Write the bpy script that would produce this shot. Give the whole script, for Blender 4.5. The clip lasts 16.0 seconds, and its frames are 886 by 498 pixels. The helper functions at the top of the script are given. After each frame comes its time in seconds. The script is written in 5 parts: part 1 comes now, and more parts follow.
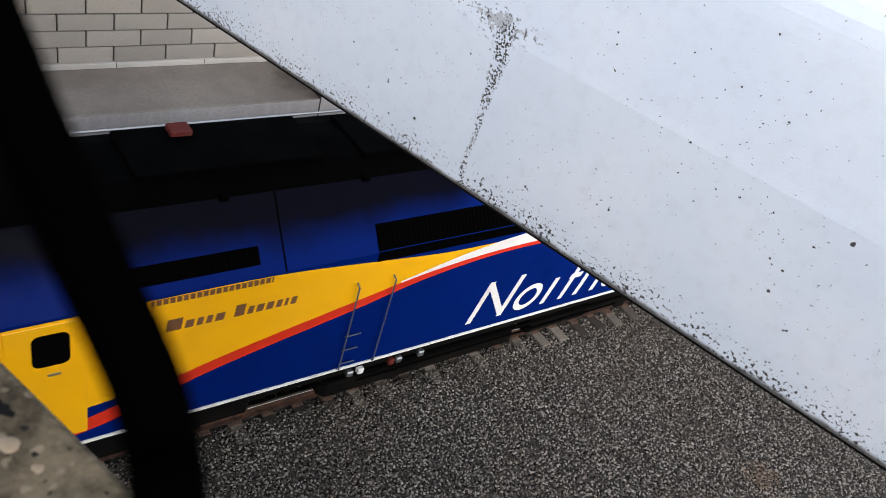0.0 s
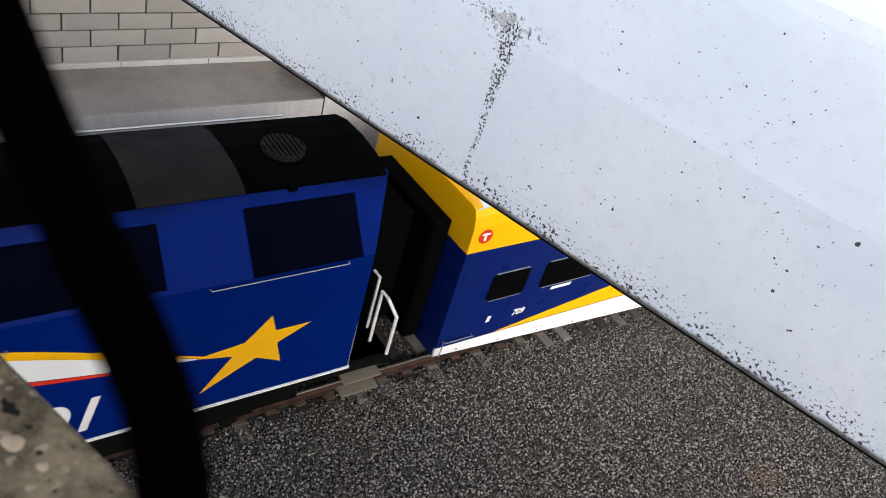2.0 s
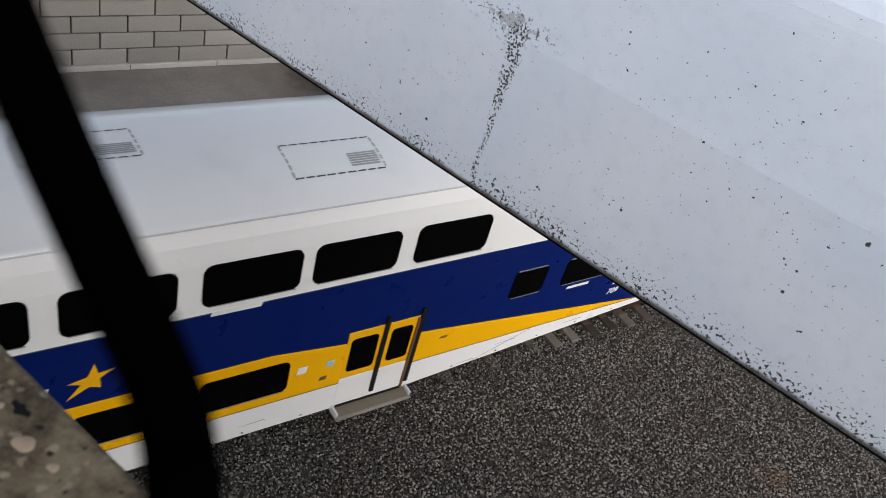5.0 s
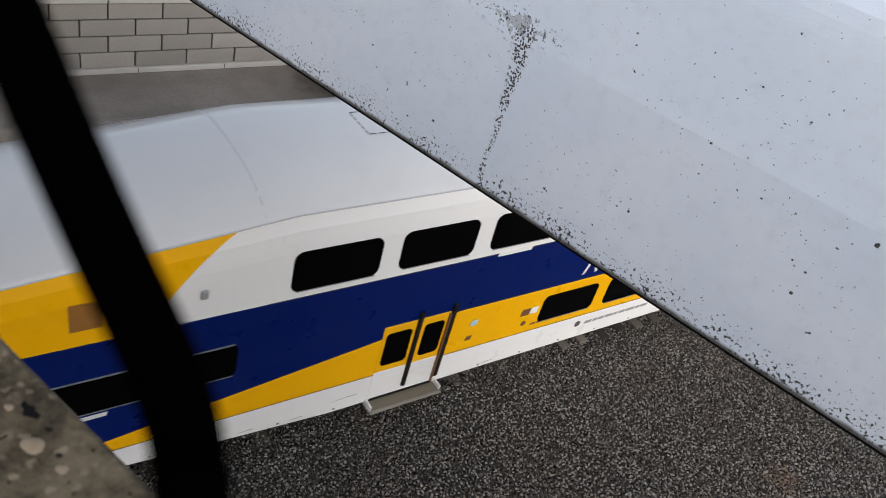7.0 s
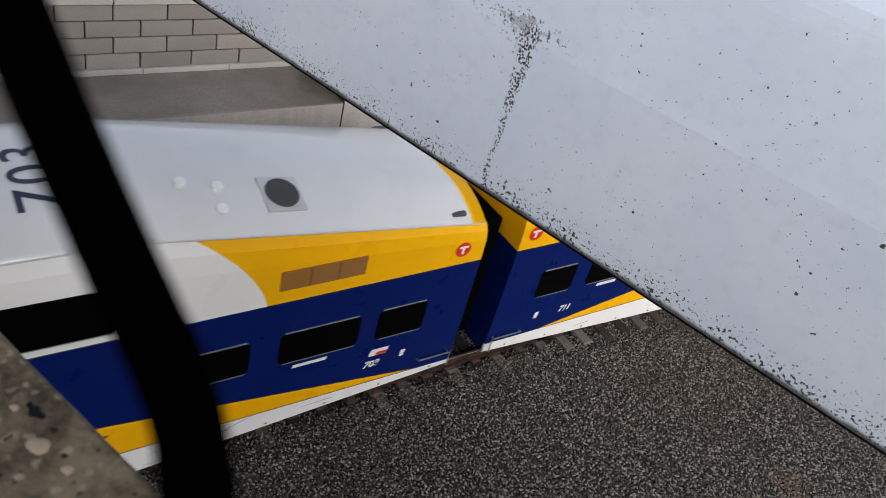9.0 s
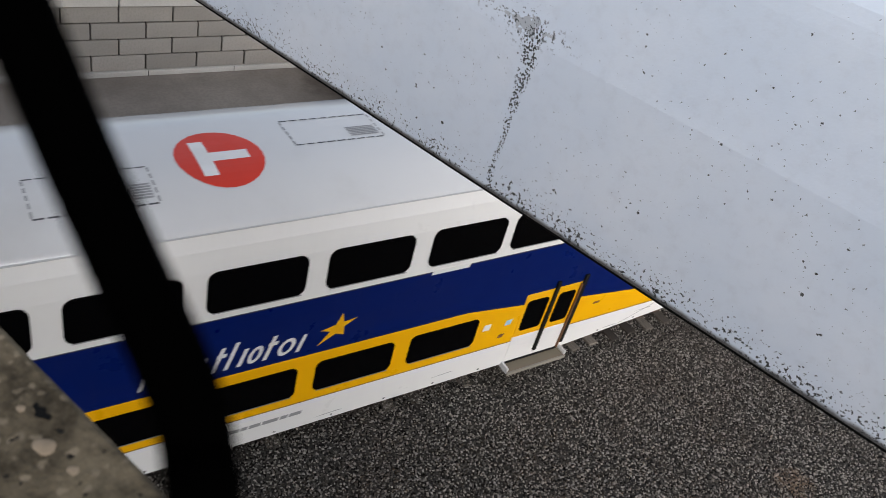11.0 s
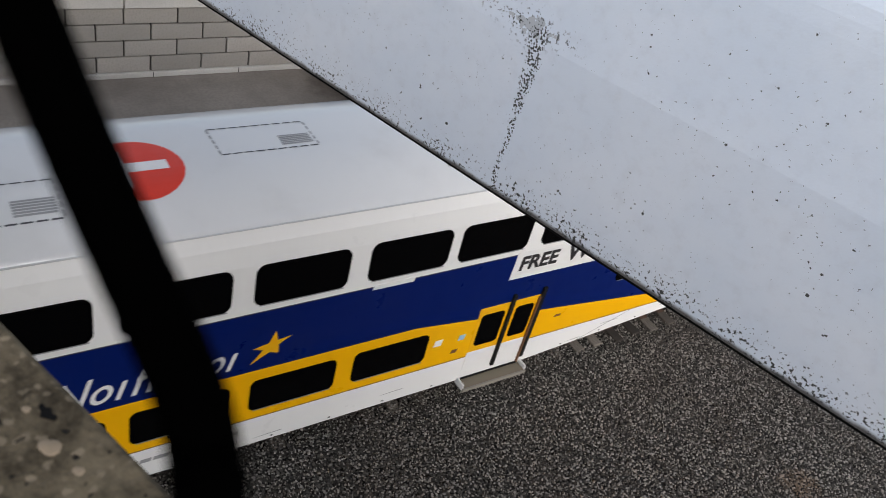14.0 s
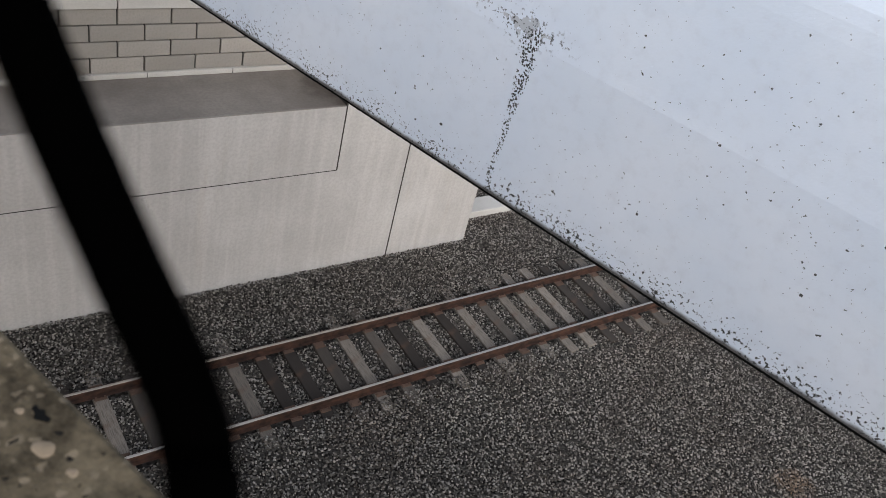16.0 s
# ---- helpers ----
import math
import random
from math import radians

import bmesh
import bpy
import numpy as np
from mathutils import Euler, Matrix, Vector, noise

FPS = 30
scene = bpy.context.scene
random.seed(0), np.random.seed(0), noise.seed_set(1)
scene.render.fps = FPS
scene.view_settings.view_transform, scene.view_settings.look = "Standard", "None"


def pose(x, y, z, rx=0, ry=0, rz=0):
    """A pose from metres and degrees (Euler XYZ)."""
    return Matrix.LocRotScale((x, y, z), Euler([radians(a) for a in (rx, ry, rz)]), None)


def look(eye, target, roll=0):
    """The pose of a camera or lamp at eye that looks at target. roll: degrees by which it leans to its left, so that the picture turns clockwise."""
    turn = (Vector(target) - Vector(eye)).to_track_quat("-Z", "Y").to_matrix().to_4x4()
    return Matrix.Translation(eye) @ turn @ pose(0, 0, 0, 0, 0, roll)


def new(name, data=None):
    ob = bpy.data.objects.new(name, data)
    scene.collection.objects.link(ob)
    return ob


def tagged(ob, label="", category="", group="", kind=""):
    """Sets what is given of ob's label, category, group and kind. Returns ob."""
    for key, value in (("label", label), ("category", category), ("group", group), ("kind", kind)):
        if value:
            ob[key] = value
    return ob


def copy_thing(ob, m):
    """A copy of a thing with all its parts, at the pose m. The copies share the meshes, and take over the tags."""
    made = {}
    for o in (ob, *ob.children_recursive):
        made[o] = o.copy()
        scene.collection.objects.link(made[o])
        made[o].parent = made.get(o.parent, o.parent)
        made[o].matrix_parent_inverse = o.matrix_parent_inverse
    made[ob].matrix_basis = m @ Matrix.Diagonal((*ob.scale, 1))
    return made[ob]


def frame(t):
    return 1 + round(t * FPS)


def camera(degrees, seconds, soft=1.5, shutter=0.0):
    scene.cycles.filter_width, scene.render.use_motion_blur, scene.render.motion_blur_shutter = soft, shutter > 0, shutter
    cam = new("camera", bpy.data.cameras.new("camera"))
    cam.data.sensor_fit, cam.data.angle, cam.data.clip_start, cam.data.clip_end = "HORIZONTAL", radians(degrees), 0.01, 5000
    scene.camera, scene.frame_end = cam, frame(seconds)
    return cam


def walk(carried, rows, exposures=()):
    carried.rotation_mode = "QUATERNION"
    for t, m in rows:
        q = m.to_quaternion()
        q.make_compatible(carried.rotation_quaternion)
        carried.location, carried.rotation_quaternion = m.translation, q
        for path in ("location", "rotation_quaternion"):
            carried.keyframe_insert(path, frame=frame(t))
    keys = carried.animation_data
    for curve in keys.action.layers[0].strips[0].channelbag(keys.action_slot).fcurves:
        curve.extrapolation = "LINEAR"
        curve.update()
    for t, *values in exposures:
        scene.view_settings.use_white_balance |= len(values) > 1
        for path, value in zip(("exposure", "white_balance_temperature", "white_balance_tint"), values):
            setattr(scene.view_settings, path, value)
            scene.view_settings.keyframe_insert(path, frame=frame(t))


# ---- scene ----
# camera: a hand-held phone, standing still over the ledge of a footbridge and turning a little
EYE_X, EYE_Y, EYE_Z = 0.0, -8.895, 10.727
cam = camera(56.57, 16.0, soft=0.5, shutter=0.12)
cam.data.dof.use_dof = True
cam.data.dof.focus_distance = 13.0
cam.data.dof.aperture_fstop = 9.5
PATH = [
    (0, pose(EYE_X - 0.0000, EYE_Y + 0.0000, EYE_Z - 0.0000, 53.296, -14.101, -33.653)),
    (0.5, pose(EYE_X - 0.0001, EYE_Y + 0.0000, EYE_Z - 0.0000, 53.231, -13.965, -33.448)),
    (1, pose(EYE_X - 0.0001, EYE_Y + 0.0001, EYE_Z - 0.0000, 53.260, -14.012, -33.502)),
    (1.5, pose(EYE_X - 0.0002, EYE_Y + 0.0001, EYE_Z - 0.0001, 53.232, -14.018, -33.497)),
    (2, pose(EYE_X - 0.0002, EYE_Y + 0.0002, EYE_Z - 0.0001, 53.195, -14.004, -33.402)),
    (2.5, pose(EYE_X - 0.0003, EYE_Y + 0.0002, EYE_Z - 0.0001, 53.193, -13.898, -33.287)),
    (3, pose(EYE_X - 0.0003, EYE_Y + 0.0002, EYE_Z - 0.0001, 53.110, -13.724, -32.961)),
    (3.5, pose(EYE_X - 0.0003, EYE_Y + 0.0002, EYE_Z - 0.0001, 53.091, -13.638, -32.886)),
    (4, pose(EYE_X - 0.0004, EYE_Y + 0.0002, EYE_Z - 0.0001, 53.205, -13.708, -33.164)),
    (6.5, pose(EYE_X - 0.0005, EYE_Y + 0.0003, EYE_Z - 0.0001, 53.163, -13.247, -32.635)),
    (7, pose(EYE_X - 0.0005, EYE_Y + 0.0003, EYE_Z - 0.0001, 53.218, -13.190, -32.654)),
    (7.5, pose(EYE_X - 0.0005, EYE_Y + 0.0003, EYE_Z - 0.0001, 53.176, -13.189, -32.536)),
    (8, pose(EYE_X - 0.0005, EYE_Y + 0.0003, EYE_Z - 0.0001, 53.133, -13.065, -32.319)),
    (8.5, pose(EYE_X - 0.0006, EYE_Y + 0.0004, EYE_Z - 0.0002, 53.195, -12.927, -32.315)),
    (9, pose(EYE_X - 0.0006, EYE_Y + 0.0004, EYE_Z - 0.0002, 53.216, -13.015, -32.407)),
    (11.5, pose(EYE_X - 0.0007, EYE_Y + 0.0005, EYE_Z - 0.0002, 53.232, -12.746, -32.132)),
    (12, pose(EYE_X - 0.0007, EYE_Y + 0.0005, EYE_Z - 0.0002, 53.258, -12.821, -32.185)),
    (12.5, pose(EYE_X - 0.0008, EYE_Y + 0.0005, EYE_Z - 0.0002, 53.240, -12.786, -32.150)),
    (13, pose(EYE_X - 0.0008, EYE_Y + 0.0005, EYE_Z - 0.0002, 53.231, -12.682, -32.054)),
    (13.5, pose(EYE_X - 0.0008, EYE_Y + 0.0005, EYE_Z - 0.0002, 53.264, -12.561, -31.974)),
    (14, pose(EYE_X - 0.0008, EYE_Y + 0.0005, EYE_Z - 0.0002, 53.239, -12.566, -31.929)),
    (14.5, pose(EYE_X - 0.0008, EYE_Y + 0.0005, EYE_Z - 0.0002, 53.333, -12.668, -32.156)),
    (15, pose(EYE_X - 0.0008, EYE_Y + 0.0005, EYE_Z - 0.0002, 53.351, -12.743, -32.236)),
    (15.5, pose(EYE_X - 0.0008, EYE_Y + 0.0005, EYE_Z - 0.0002, 53.379, -12.777, -32.311)),
    (16, pose(EYE_X - 0.0008, EYE_Y + 0.0005, EYE_Z - 0.0002, 53.363, -12.728, -32.281)),
]
EXPOSURES = [(0, 0.14), (1.4, 0.18), (2.0, 0.24), (2.6, 0.04), (3.4, -0.28), (9.0, -0.38), (14.5, -0.40), (15.2, -0.28), (16, -0.22)]
walk(cam, PATH, EXPOSURES)

# ---- light: an overcast day, light from the whole sky ----
world = bpy.data.worlds.new("overcast_sky")
scene.world = world
world.use_nodes = True
wn = world.node_tree.nodes
sky = wn.new("ShaderNodeTexSky")
sky.sky_type = "NISHITA"
sky.sun_disc = False
sky.sun_elevation = radians(27.5)
sky.sun_rotation = radians(188.5)
sky.air_density = 1.0
sky.dust_density = 2.5
wn["Background"].inputs["Strength"].default_value = 0.125
# the even white of the cloud cover on top of the clear sky's own colour
cloud = wn.new("ShaderNodeMix")
cloud.data_type, cloud.blend_type = "RGBA", "ADD"
cloud.inputs[0].default_value = 1.0
cloud.inputs[7].default_value = (3.5, 3.6, 3.75, 1)
world.node_tree.links.new(sky.outputs["Color"], cloud.inputs[6])
world.node_tree.links.new(cloud.outputs[2], wn["Background"].inputs["Color"])
sun = new("sun", bpy.data.lights.new("sun", "SUN"))
sun.data.energy = 2.4
sun.data.angle = radians(35)
sun.data.color = (0.97, 0.98, 1.0)
sun.matrix_world = look((-3, -20, 10.5), (0, 0, 0))


# ---- materials ----
def material(name, color, rough=0.6, metal=0.0, spec=0.5):
    m = bpy.data.materials.new(name)
    m.use_nodes = True
    b = m.node_tree.nodes["Principled BSDF"]
    b.inputs["Base Color"].default_value = (*color, 1)
    b.inputs["Roughness"].default_value = rough
    b.inputs["Metallic"].default_value = metal
    b.inputs["Specular IOR Level"].default_value = spec
    return m


class Nodes:
    """Short hand for building a node tree."""

    def __init__(self, m):
        self.t = m.node_tree
        self.n, self.l = self.t.nodes, self.t.links
        self.b = self.n["Principled BSDF"]
        self.pos = self.n.new("ShaderNodeTexCoord").outputs["Object"]

    def wire(self, value, socket):
        if isinstance(value, (int, float)):
            socket.default_value = value
        elif isinstance(value, tuple):
            socket.default_value = (*value, 1) if len(value) == 3 and socket.type == "RGBA" else value
        else:
            self.l.new(value, socket)

    def math(self, op, a, b=0.0, c=0.0):
        n = self.n.new("ShaderNodeMath")
        n.operation = op
        for s, v in zip(n.inputs, (a, b, c)):
            self.wire(v, s)
        return n.outputs[0]

    def xyz(self, vec=None):
        n = self.n.new("ShaderNodeSeparateXYZ")
        self.l.new(vec or self.pos, n.inputs[0])
        return n.outputs

    def noise(self, scale, detail=4.0, rough=0.55, vec=None, stretch=None):
        v = vec or self.pos
        if stretch:
            mp = self.n.new("ShaderNodeMapping")
            mp.inputs["Scale"].default_value = stretch
            self.l.new(v, mp.inputs["Vector"])
            v = mp.outputs[0]
        n = self.n.new("ShaderNodeTexNoise")
        n.inputs["Scale"].default_value, n.inputs["Detail"].default_value, n.inputs["Roughness"].default_value = scale, detail, rough
        self.l.new(v, n.inputs["Vector"])
        return n.outputs["Fac"]

    def cells(self, scale, feature="F1", vec=None, out="Distance", randomness=1.0):
        n = self.n.new("ShaderNodeTexVoronoi")
        n.feature = feature
        n.inputs["Scale"].default_value = scale
        n.inputs["Randomness"].default_value = randomness
        self.l.new(vec or self.pos, n.inputs["Vector"])
        return n.outputs[out]

    def ramp(self, fac, a, b, lo=0.0, hi=1.0):
        n = self.n.new("ShaderNodeMapRange")
        n.interpolation_type = "SMOOTHSTEP"
        for s, v in zip(n.inputs, (fac, a, b, lo, hi)):
            self.wire(v, s)
        return n.outputs[0]

    def mix(self, fac, a, b, mode="MIX"):
        n = self.n.new("ShaderNodeMix")
        n.data_type, n.blend_type = "RGBA", mode
        self.wire(fac, n.inputs[0])
        self.wire(a, n.inputs[6])
        self.wire(b, n.inputs[7])
        return n.outputs[2]

    def bump(self, height, strength=0.3, distance=0.01):
        n = self.n.new("ShaderNodeBump")
        n.inputs["Strength"].default_value, n.inputs["Distance"].default_value = strength, distance
        self.l.new(height, n.inputs["Height"])
        self.l.new(n.outputs[0], self.b.inputs["Normal"])

    def color(self, c):
        self.wire(c, self.b.inputs["Base Color"])

    def rough(self, r):
        self.wire(r, self.b.inputs["Roughness"])


def concrete(name, light, dark, grain=40.0, streaks=0.35, spots=0.0):
    """Cast concrete with cloudy tone, rain streaks running down and fine grain."""
    m = material(name, light, 0.9, spec=0.2)
    k = Nodes(m)
    cloud = k.ramp(k.noise(0.7, 5), 0.3, 0.72)
    run = k.ramp(k.noise(1.6, 5, 0.6, stretch=(3.0, 3.0, 0.22)), 0.45, 0.75)
    c = k.mix(cloud, dark, light)
    c = k.mix(k.math("MULTIPLY", run, streaks), c, dark)
    if streaks > 0.3:
        wash = k.ramp(k.noise(2.4, 4, 0.55, stretch=(2.4, 2.4, 0.10)), 0.40, 0.66, 0.0, 0.32)
        c = k.mix(wash, c, tuple(min(1.0, x * 1.14) for x in light))
        rust = k.ramp(k.noise(2.0, 5, 0.6, stretch=(1.6, 1.6, 0.16)), 0.56, 0.74, 0.0, 0.22)
        c = k.mix(rust, c, (light[0] * 0.72, light[1] * 0.62, light[2] * 0.52))
    fine = k.noise(grain, 3)
    c = k.mix(k.ramp(fine, 0.35, 0.7, 0.0, 0.22), c, tuple(x * 0.6 for x in dark))
    if spots:
        s = k.ramp(k.cells(55.0), 0.05, 0.16, spots, 0.0)
        c = k.mix(s, c, (0.05, 0.045, 0.04))
    k.color(c)
    k.bump(fine, 0.25, 0.006)
    return m


def paint(name, color, rough=0.3, dirt=0.15, spec=0.5):
    """Vehicle paint: an even colour with road dust and faint panel waviness."""
    m = material(name, color, rough, spec=spec)
    k = Nodes(m)
    dust = k.ramp(k.noise(1.3, 6, 0.6, stretch=(0.6, 1, 1.4)), 0.42, 0.8, 0.0, dirt)
    fleck = k.ramp(k.noise(38.0, 2), 0.62, 0.75, 0.0, dirt * 0.5)
    k.color(k.mix(k.math("ADD", dust, fleck), color, (0.16, 0.14, 0.12)))
    k.rough(k.ramp(k.noise(2.2, 4), 0.3, 0.7, rough - 0.06, rough + 0.14))
    return m


WHITE, YELLOW, BLUE = (0.82, 0.812, 0.805), (0.90, 0.45, 0.002), (0.0008, 0.010, 0.105)
WHITE_PAINT = paint("white_paint", WHITE, 0.35, 0.18)
YELLOW_PAINT = paint("yellow_paint", YELLOW, 0.35, 0.06)
BLUE_PAINT = paint("blue_paint", (0.0005, 0.0011, 0.006), 0.8, 0.0, 0.02)
RED_PAINT = paint("red_paint", (0.66, 0.03, 0.008), 0.4, 0.04)
BLACK_PAINT = paint("black_paint", (0.0008, 0.0008, 0.0009), 0.8, 0.0, 0.015)
NAVY_LETTER = paint("navy_lettering", (0.02, 0.022, 0.06), 0.5, 0.05)
BLACK_LETTER = paint("black_lettering", (0.018, 0.016, 0.018), 0.5, 0.05)
BROWN_LETTER = paint("brown_lettering", (0.16, 0.07, 0.03), 0.5, 0.05)
VENT_BROWN = paint("brown_grille", (0.30, 0.13, 0.02), 0.6, 0.2)
UNDER = paint("sooty_underframe", (0.004, 0.0037, 0.0035), 0.9, 0.03, 0.05)
ROOF_GREY = paint("sooty_roof_grey", (0.011, 0.0105, 0.0105), 0.8, 0.06, 0.06)
FAN_GREY = paint("dusty_fan_grey", (0.075, 0.073, 0.072), 0.7, 0.2, 0.2)
SILVER = material("brushed_steel", (0.45, 0.46, 0.47), 0.38, 0.9)
TRIM_METAL = material("dull_trim_metal", (0.30, 0.30, 0.31), 0.5, 0.3)
STEP_DARK = paint("dark_step_tread", (0.20, 0.17, 0.125), 0.8, 0.4, 0.2)
STEP_METAL = paint("worn_step_metal", (0.26, 0.235, 0.20), 0.7, 0.5)
GLASS = material("dark_glass", (0.0015, 0.0015, 0.0018), 0.12, spec=0.08)
RUBBER = material("black_rubber", (0.008, 0.008, 0.008), 0.7, spec=0.2)
SEAL = material("window_seal", (0.0022, 0.0022, 0.0022), 0.9, spec=0.01)
HORN_CREAM = paint("cream_horn_paint", (0.62, 0.58, 0.50), 0.45, 0.25)
SKY_PLATE = paint("pale_blue_sticker", (0.35, 0.55, 0.72), 0.4, 0.1)
RAIL_BLUE = paint("dull_blue_handrail", (0.07, 0.085, 0.13), 0.6, 0.1, 0.2)
DULL_RED = paint("dull_red", (0.10, 0.012, 0.01), 0.7, 0.3, 0.1)
GREY_MARK = paint("grey_marking", (0.30, 0.30, 0.31), 0.6, 0.2)
SEAM_PALE = paint("pale_sealant", (0.52, 0.525, 0.54), 0.5, 0.2)
SEAM_MARK = material("dark_sealant", (0.07, 0.07, 0.078), 0.8)
CLIP_GREY = material("grey_seam_clip", (0.17, 0.17, 0.18), 0.7)
GLOSSY_BAR = material("black_fence_coating", (0.0003, 0.0003, 0.0003), 0.95, spec=0.004)


def coach_livery():
    """White over yellow, blue and yellow over white, with swept arcs towards both ends."""
    m = material("coach_livery", WHITE, 0.33, spec=0.22)
    k = Nodes(m)
    x, y, z = k.xyz()
    le, gt, mul = (lambda a, b: k.math("LESS_THAN", a, b)), (lambda a, b: k.math("GREATER_THAN", a, b)), (lambda a, b: k.math("MULTIPLY", a, b))

    def arc(cx, rx, cz, rz, power=2.0):
        u = k.math("ABSOLUTE", k.math("DIVIDE", k.math("SUBTRACT", x, cx), rx))
        w = k.math("ABSOLUTE", k.math("DIVIDE", k.math("SUBTRACT", z, cz), rz))
        return gt(k.math("ADD", k.math("POWER", u, power), k.math("POWER", w, power)), 1.0)

    front = mul(le(x, 4.72), arc(4.72, 1.32, 3.1, 1.42, 1.45))
    rear = mul(gt(x, 20.25), arc(20.25, 1.58, 3.15, 1.5, 1.5))
    upper = k.mix(k.math("MAXIMUM", front, rear), WHITE, YELLOW)
    top_f = k.math("MULTIPLY_ADD", x, 0.1355, 0.925)
    top_r = k.math("MULTIPLY_ADD", x, -0.131, 4.23)
    top = k.math("MINIMUM", 2.07, k.math("MINIMUM", top_f, top_r))
    low = k.math("MULTIPLY_ADD", x, -0.004, 1.085)
    line = k.math("ADD", low, 0.018)
    lower = k.mix(gt(z, low), WHITE, (0.16, 0.06, 0.02))
    lower = k.mix(gt(z, line), lower, YELLOW)
    inner = le(k.math("ABSOLUTE", y), 1.46)
    blue_low = k.math("MAXIMUM", inner, gt(z, k.math("MAXIMUM", top, low)))
    lower = k.mix(blue_low, lower, BLUE)
    c = k.mix(gt(z, 3.19), lower, upper)
    dust = k.ramp(k.noise(1.1, 6, 0.6, stretch=(0.5, 1, 1.6)), 0.4, 0.8, 0.0, 0.022)
    streak = k.ramp(k.noise(5.0, 4, 0.6, stretch=(2.2, 1, 0.15)), 0.5, 0.8, 0.0, 0.022)
    k.color(k.mix(k.math("ADD", dust, streak), c, (0.15, 0.13, 0.11)))
    k.rough(k.ramp(k.noise(2.0, 4), 0.3, 0.7, 0.26, 0.44))
    k.bump(k.noise(1.2, 2, stretch=(1, 1, 0.7)), 0.08, 0.02)
    return m


def roof_paint():
    """Pale grey-white roof, yellow at the two ends, with grime in patches."""
    m = material("coach_roof_paint", (0.62, 0.63, 0.65), 0.28)
    k = Nodes(m)
    x, y, _ = k.xyz()
    edge = k.math("MULTIPLY_ADD", k.math("MULTIPLY", y, y), -0.01, 0.17)
    near_end = k.math("MAXIMUM", k.math("LESS_THAN", x, edge), k.math("GREATER_THAN", x, k.math("SUBTRACT", 25.27, edge)))
    c = k.mix(near_end, (0.66, 0.66, 0.665), YELLOW)
    grime = k.ramp(k.noise(0.9, 6, 0.62), 0.45, 0.8, 0.0, 0.16)
    c = k.mix(grime, c, (0.36, 0.34, 0.32))
    k.color(c)
    k.rough(k.ramp(k.noise(1.5, 4), 0.3, 0.7, 0.06, 0.17))
    k.bump(k.noise(0.9, 2), 0.06, 0.03)
    return m


def top_darkened_blue():
    """Dark blue vehicle paint, fading to black upwards, deepest from x -17 to -12."""
    m = material("locomotive_blue", (0.0006, 0.013, 0.135), 0.35, spec=0.03)
    k = Nodes(m)
    x, _, z = k.xyz()
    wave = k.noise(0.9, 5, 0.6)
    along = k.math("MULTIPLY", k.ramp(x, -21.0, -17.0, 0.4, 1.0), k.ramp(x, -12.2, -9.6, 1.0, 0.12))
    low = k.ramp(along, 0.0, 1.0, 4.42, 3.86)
    blackening = k.ramp(k.math("MULTIPLY_ADD", wave, 0.5, k.math("SUBTRACT", z, low)), 0.10, 0.62, 0.0, 0.97)
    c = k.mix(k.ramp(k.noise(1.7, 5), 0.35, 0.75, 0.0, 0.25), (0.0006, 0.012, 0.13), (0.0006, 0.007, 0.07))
    k.color(k.mix(blackening, c, (0.0012, 0.0012, 0.0016)))
    k.rough(k.ramp(k.noise(2.2, 4), 0.3, 0.7, 0.3, 0.5))
    return m


COACH_LIVERY, ROOF_PAINT, LOCO_BLUE = coach_livery(), roof_paint(), top_darkened_blue()


STAIN = (12.98, -5.64)


def ballast_stone():
    m = material("ballast_granite", (0.2, 0.19, 0.18), 0.9, spec=0.2)
    k = Nodes(m)
    r = k.n.new("ShaderNodeNewGeometry").outputs["Random Per Island"]
    tone = k.n.new("ShaderNodeValToRGB")
    e = tone.color_ramp.elements
    e[0].color, e[1].color = (0.034, 0.030, 0.027, 1), (0.43, 0.395, 0.355, 1)
    mid = e.new(0.55)
    mid.color = (0.145, 0.133, 0.119, 1)
    k.l.new(r, tone.inputs[0])
    c = k.mix(k.ramp(k.noise(0.45, 4), 0.4, 0.75, 0.0, 0.4), tone.outputs[0], (0.11, 0.085, 0.07), "MIX")
    # a rusty patch
    px, py, _ = k.xyz()
    far = k.math("SQRT", k.math("ADD", k.math("POWER", k.math("SUBTRACT", px, STAIN[0]), 2.0), k.math("POWER", k.math("SUBTRACT", py, STAIN[1]), 2.0)))
    rusty = k.ramp(k.math("MULTIPLY_ADD", k.noise(3.5, 4), 0.9, far), 0.45, 1.0, 0.55, 0.0)
    c = k.mix(rusty, c, (0.30, 0.20, 0.13))
    k.color(c)
    k.bump(k.noise(120.0, 2), 0.3, 0.004)
    return m


def ballast_bed():
    m = material("ballast_bed", (0.05, 0.047, 0.045), 0.95, spec=0.1)
    k = Nodes(m)
    v = k.cells(17.0, out="Color")
    d = k.cells(17.0)
    c = k.mix(k.xyz(v)[0], (0.02, 0.018, 0.017), (0.10, 0.092, 0.085))
    k.color(c)
    k.bump(d, 0.8, 0.03)
    return m


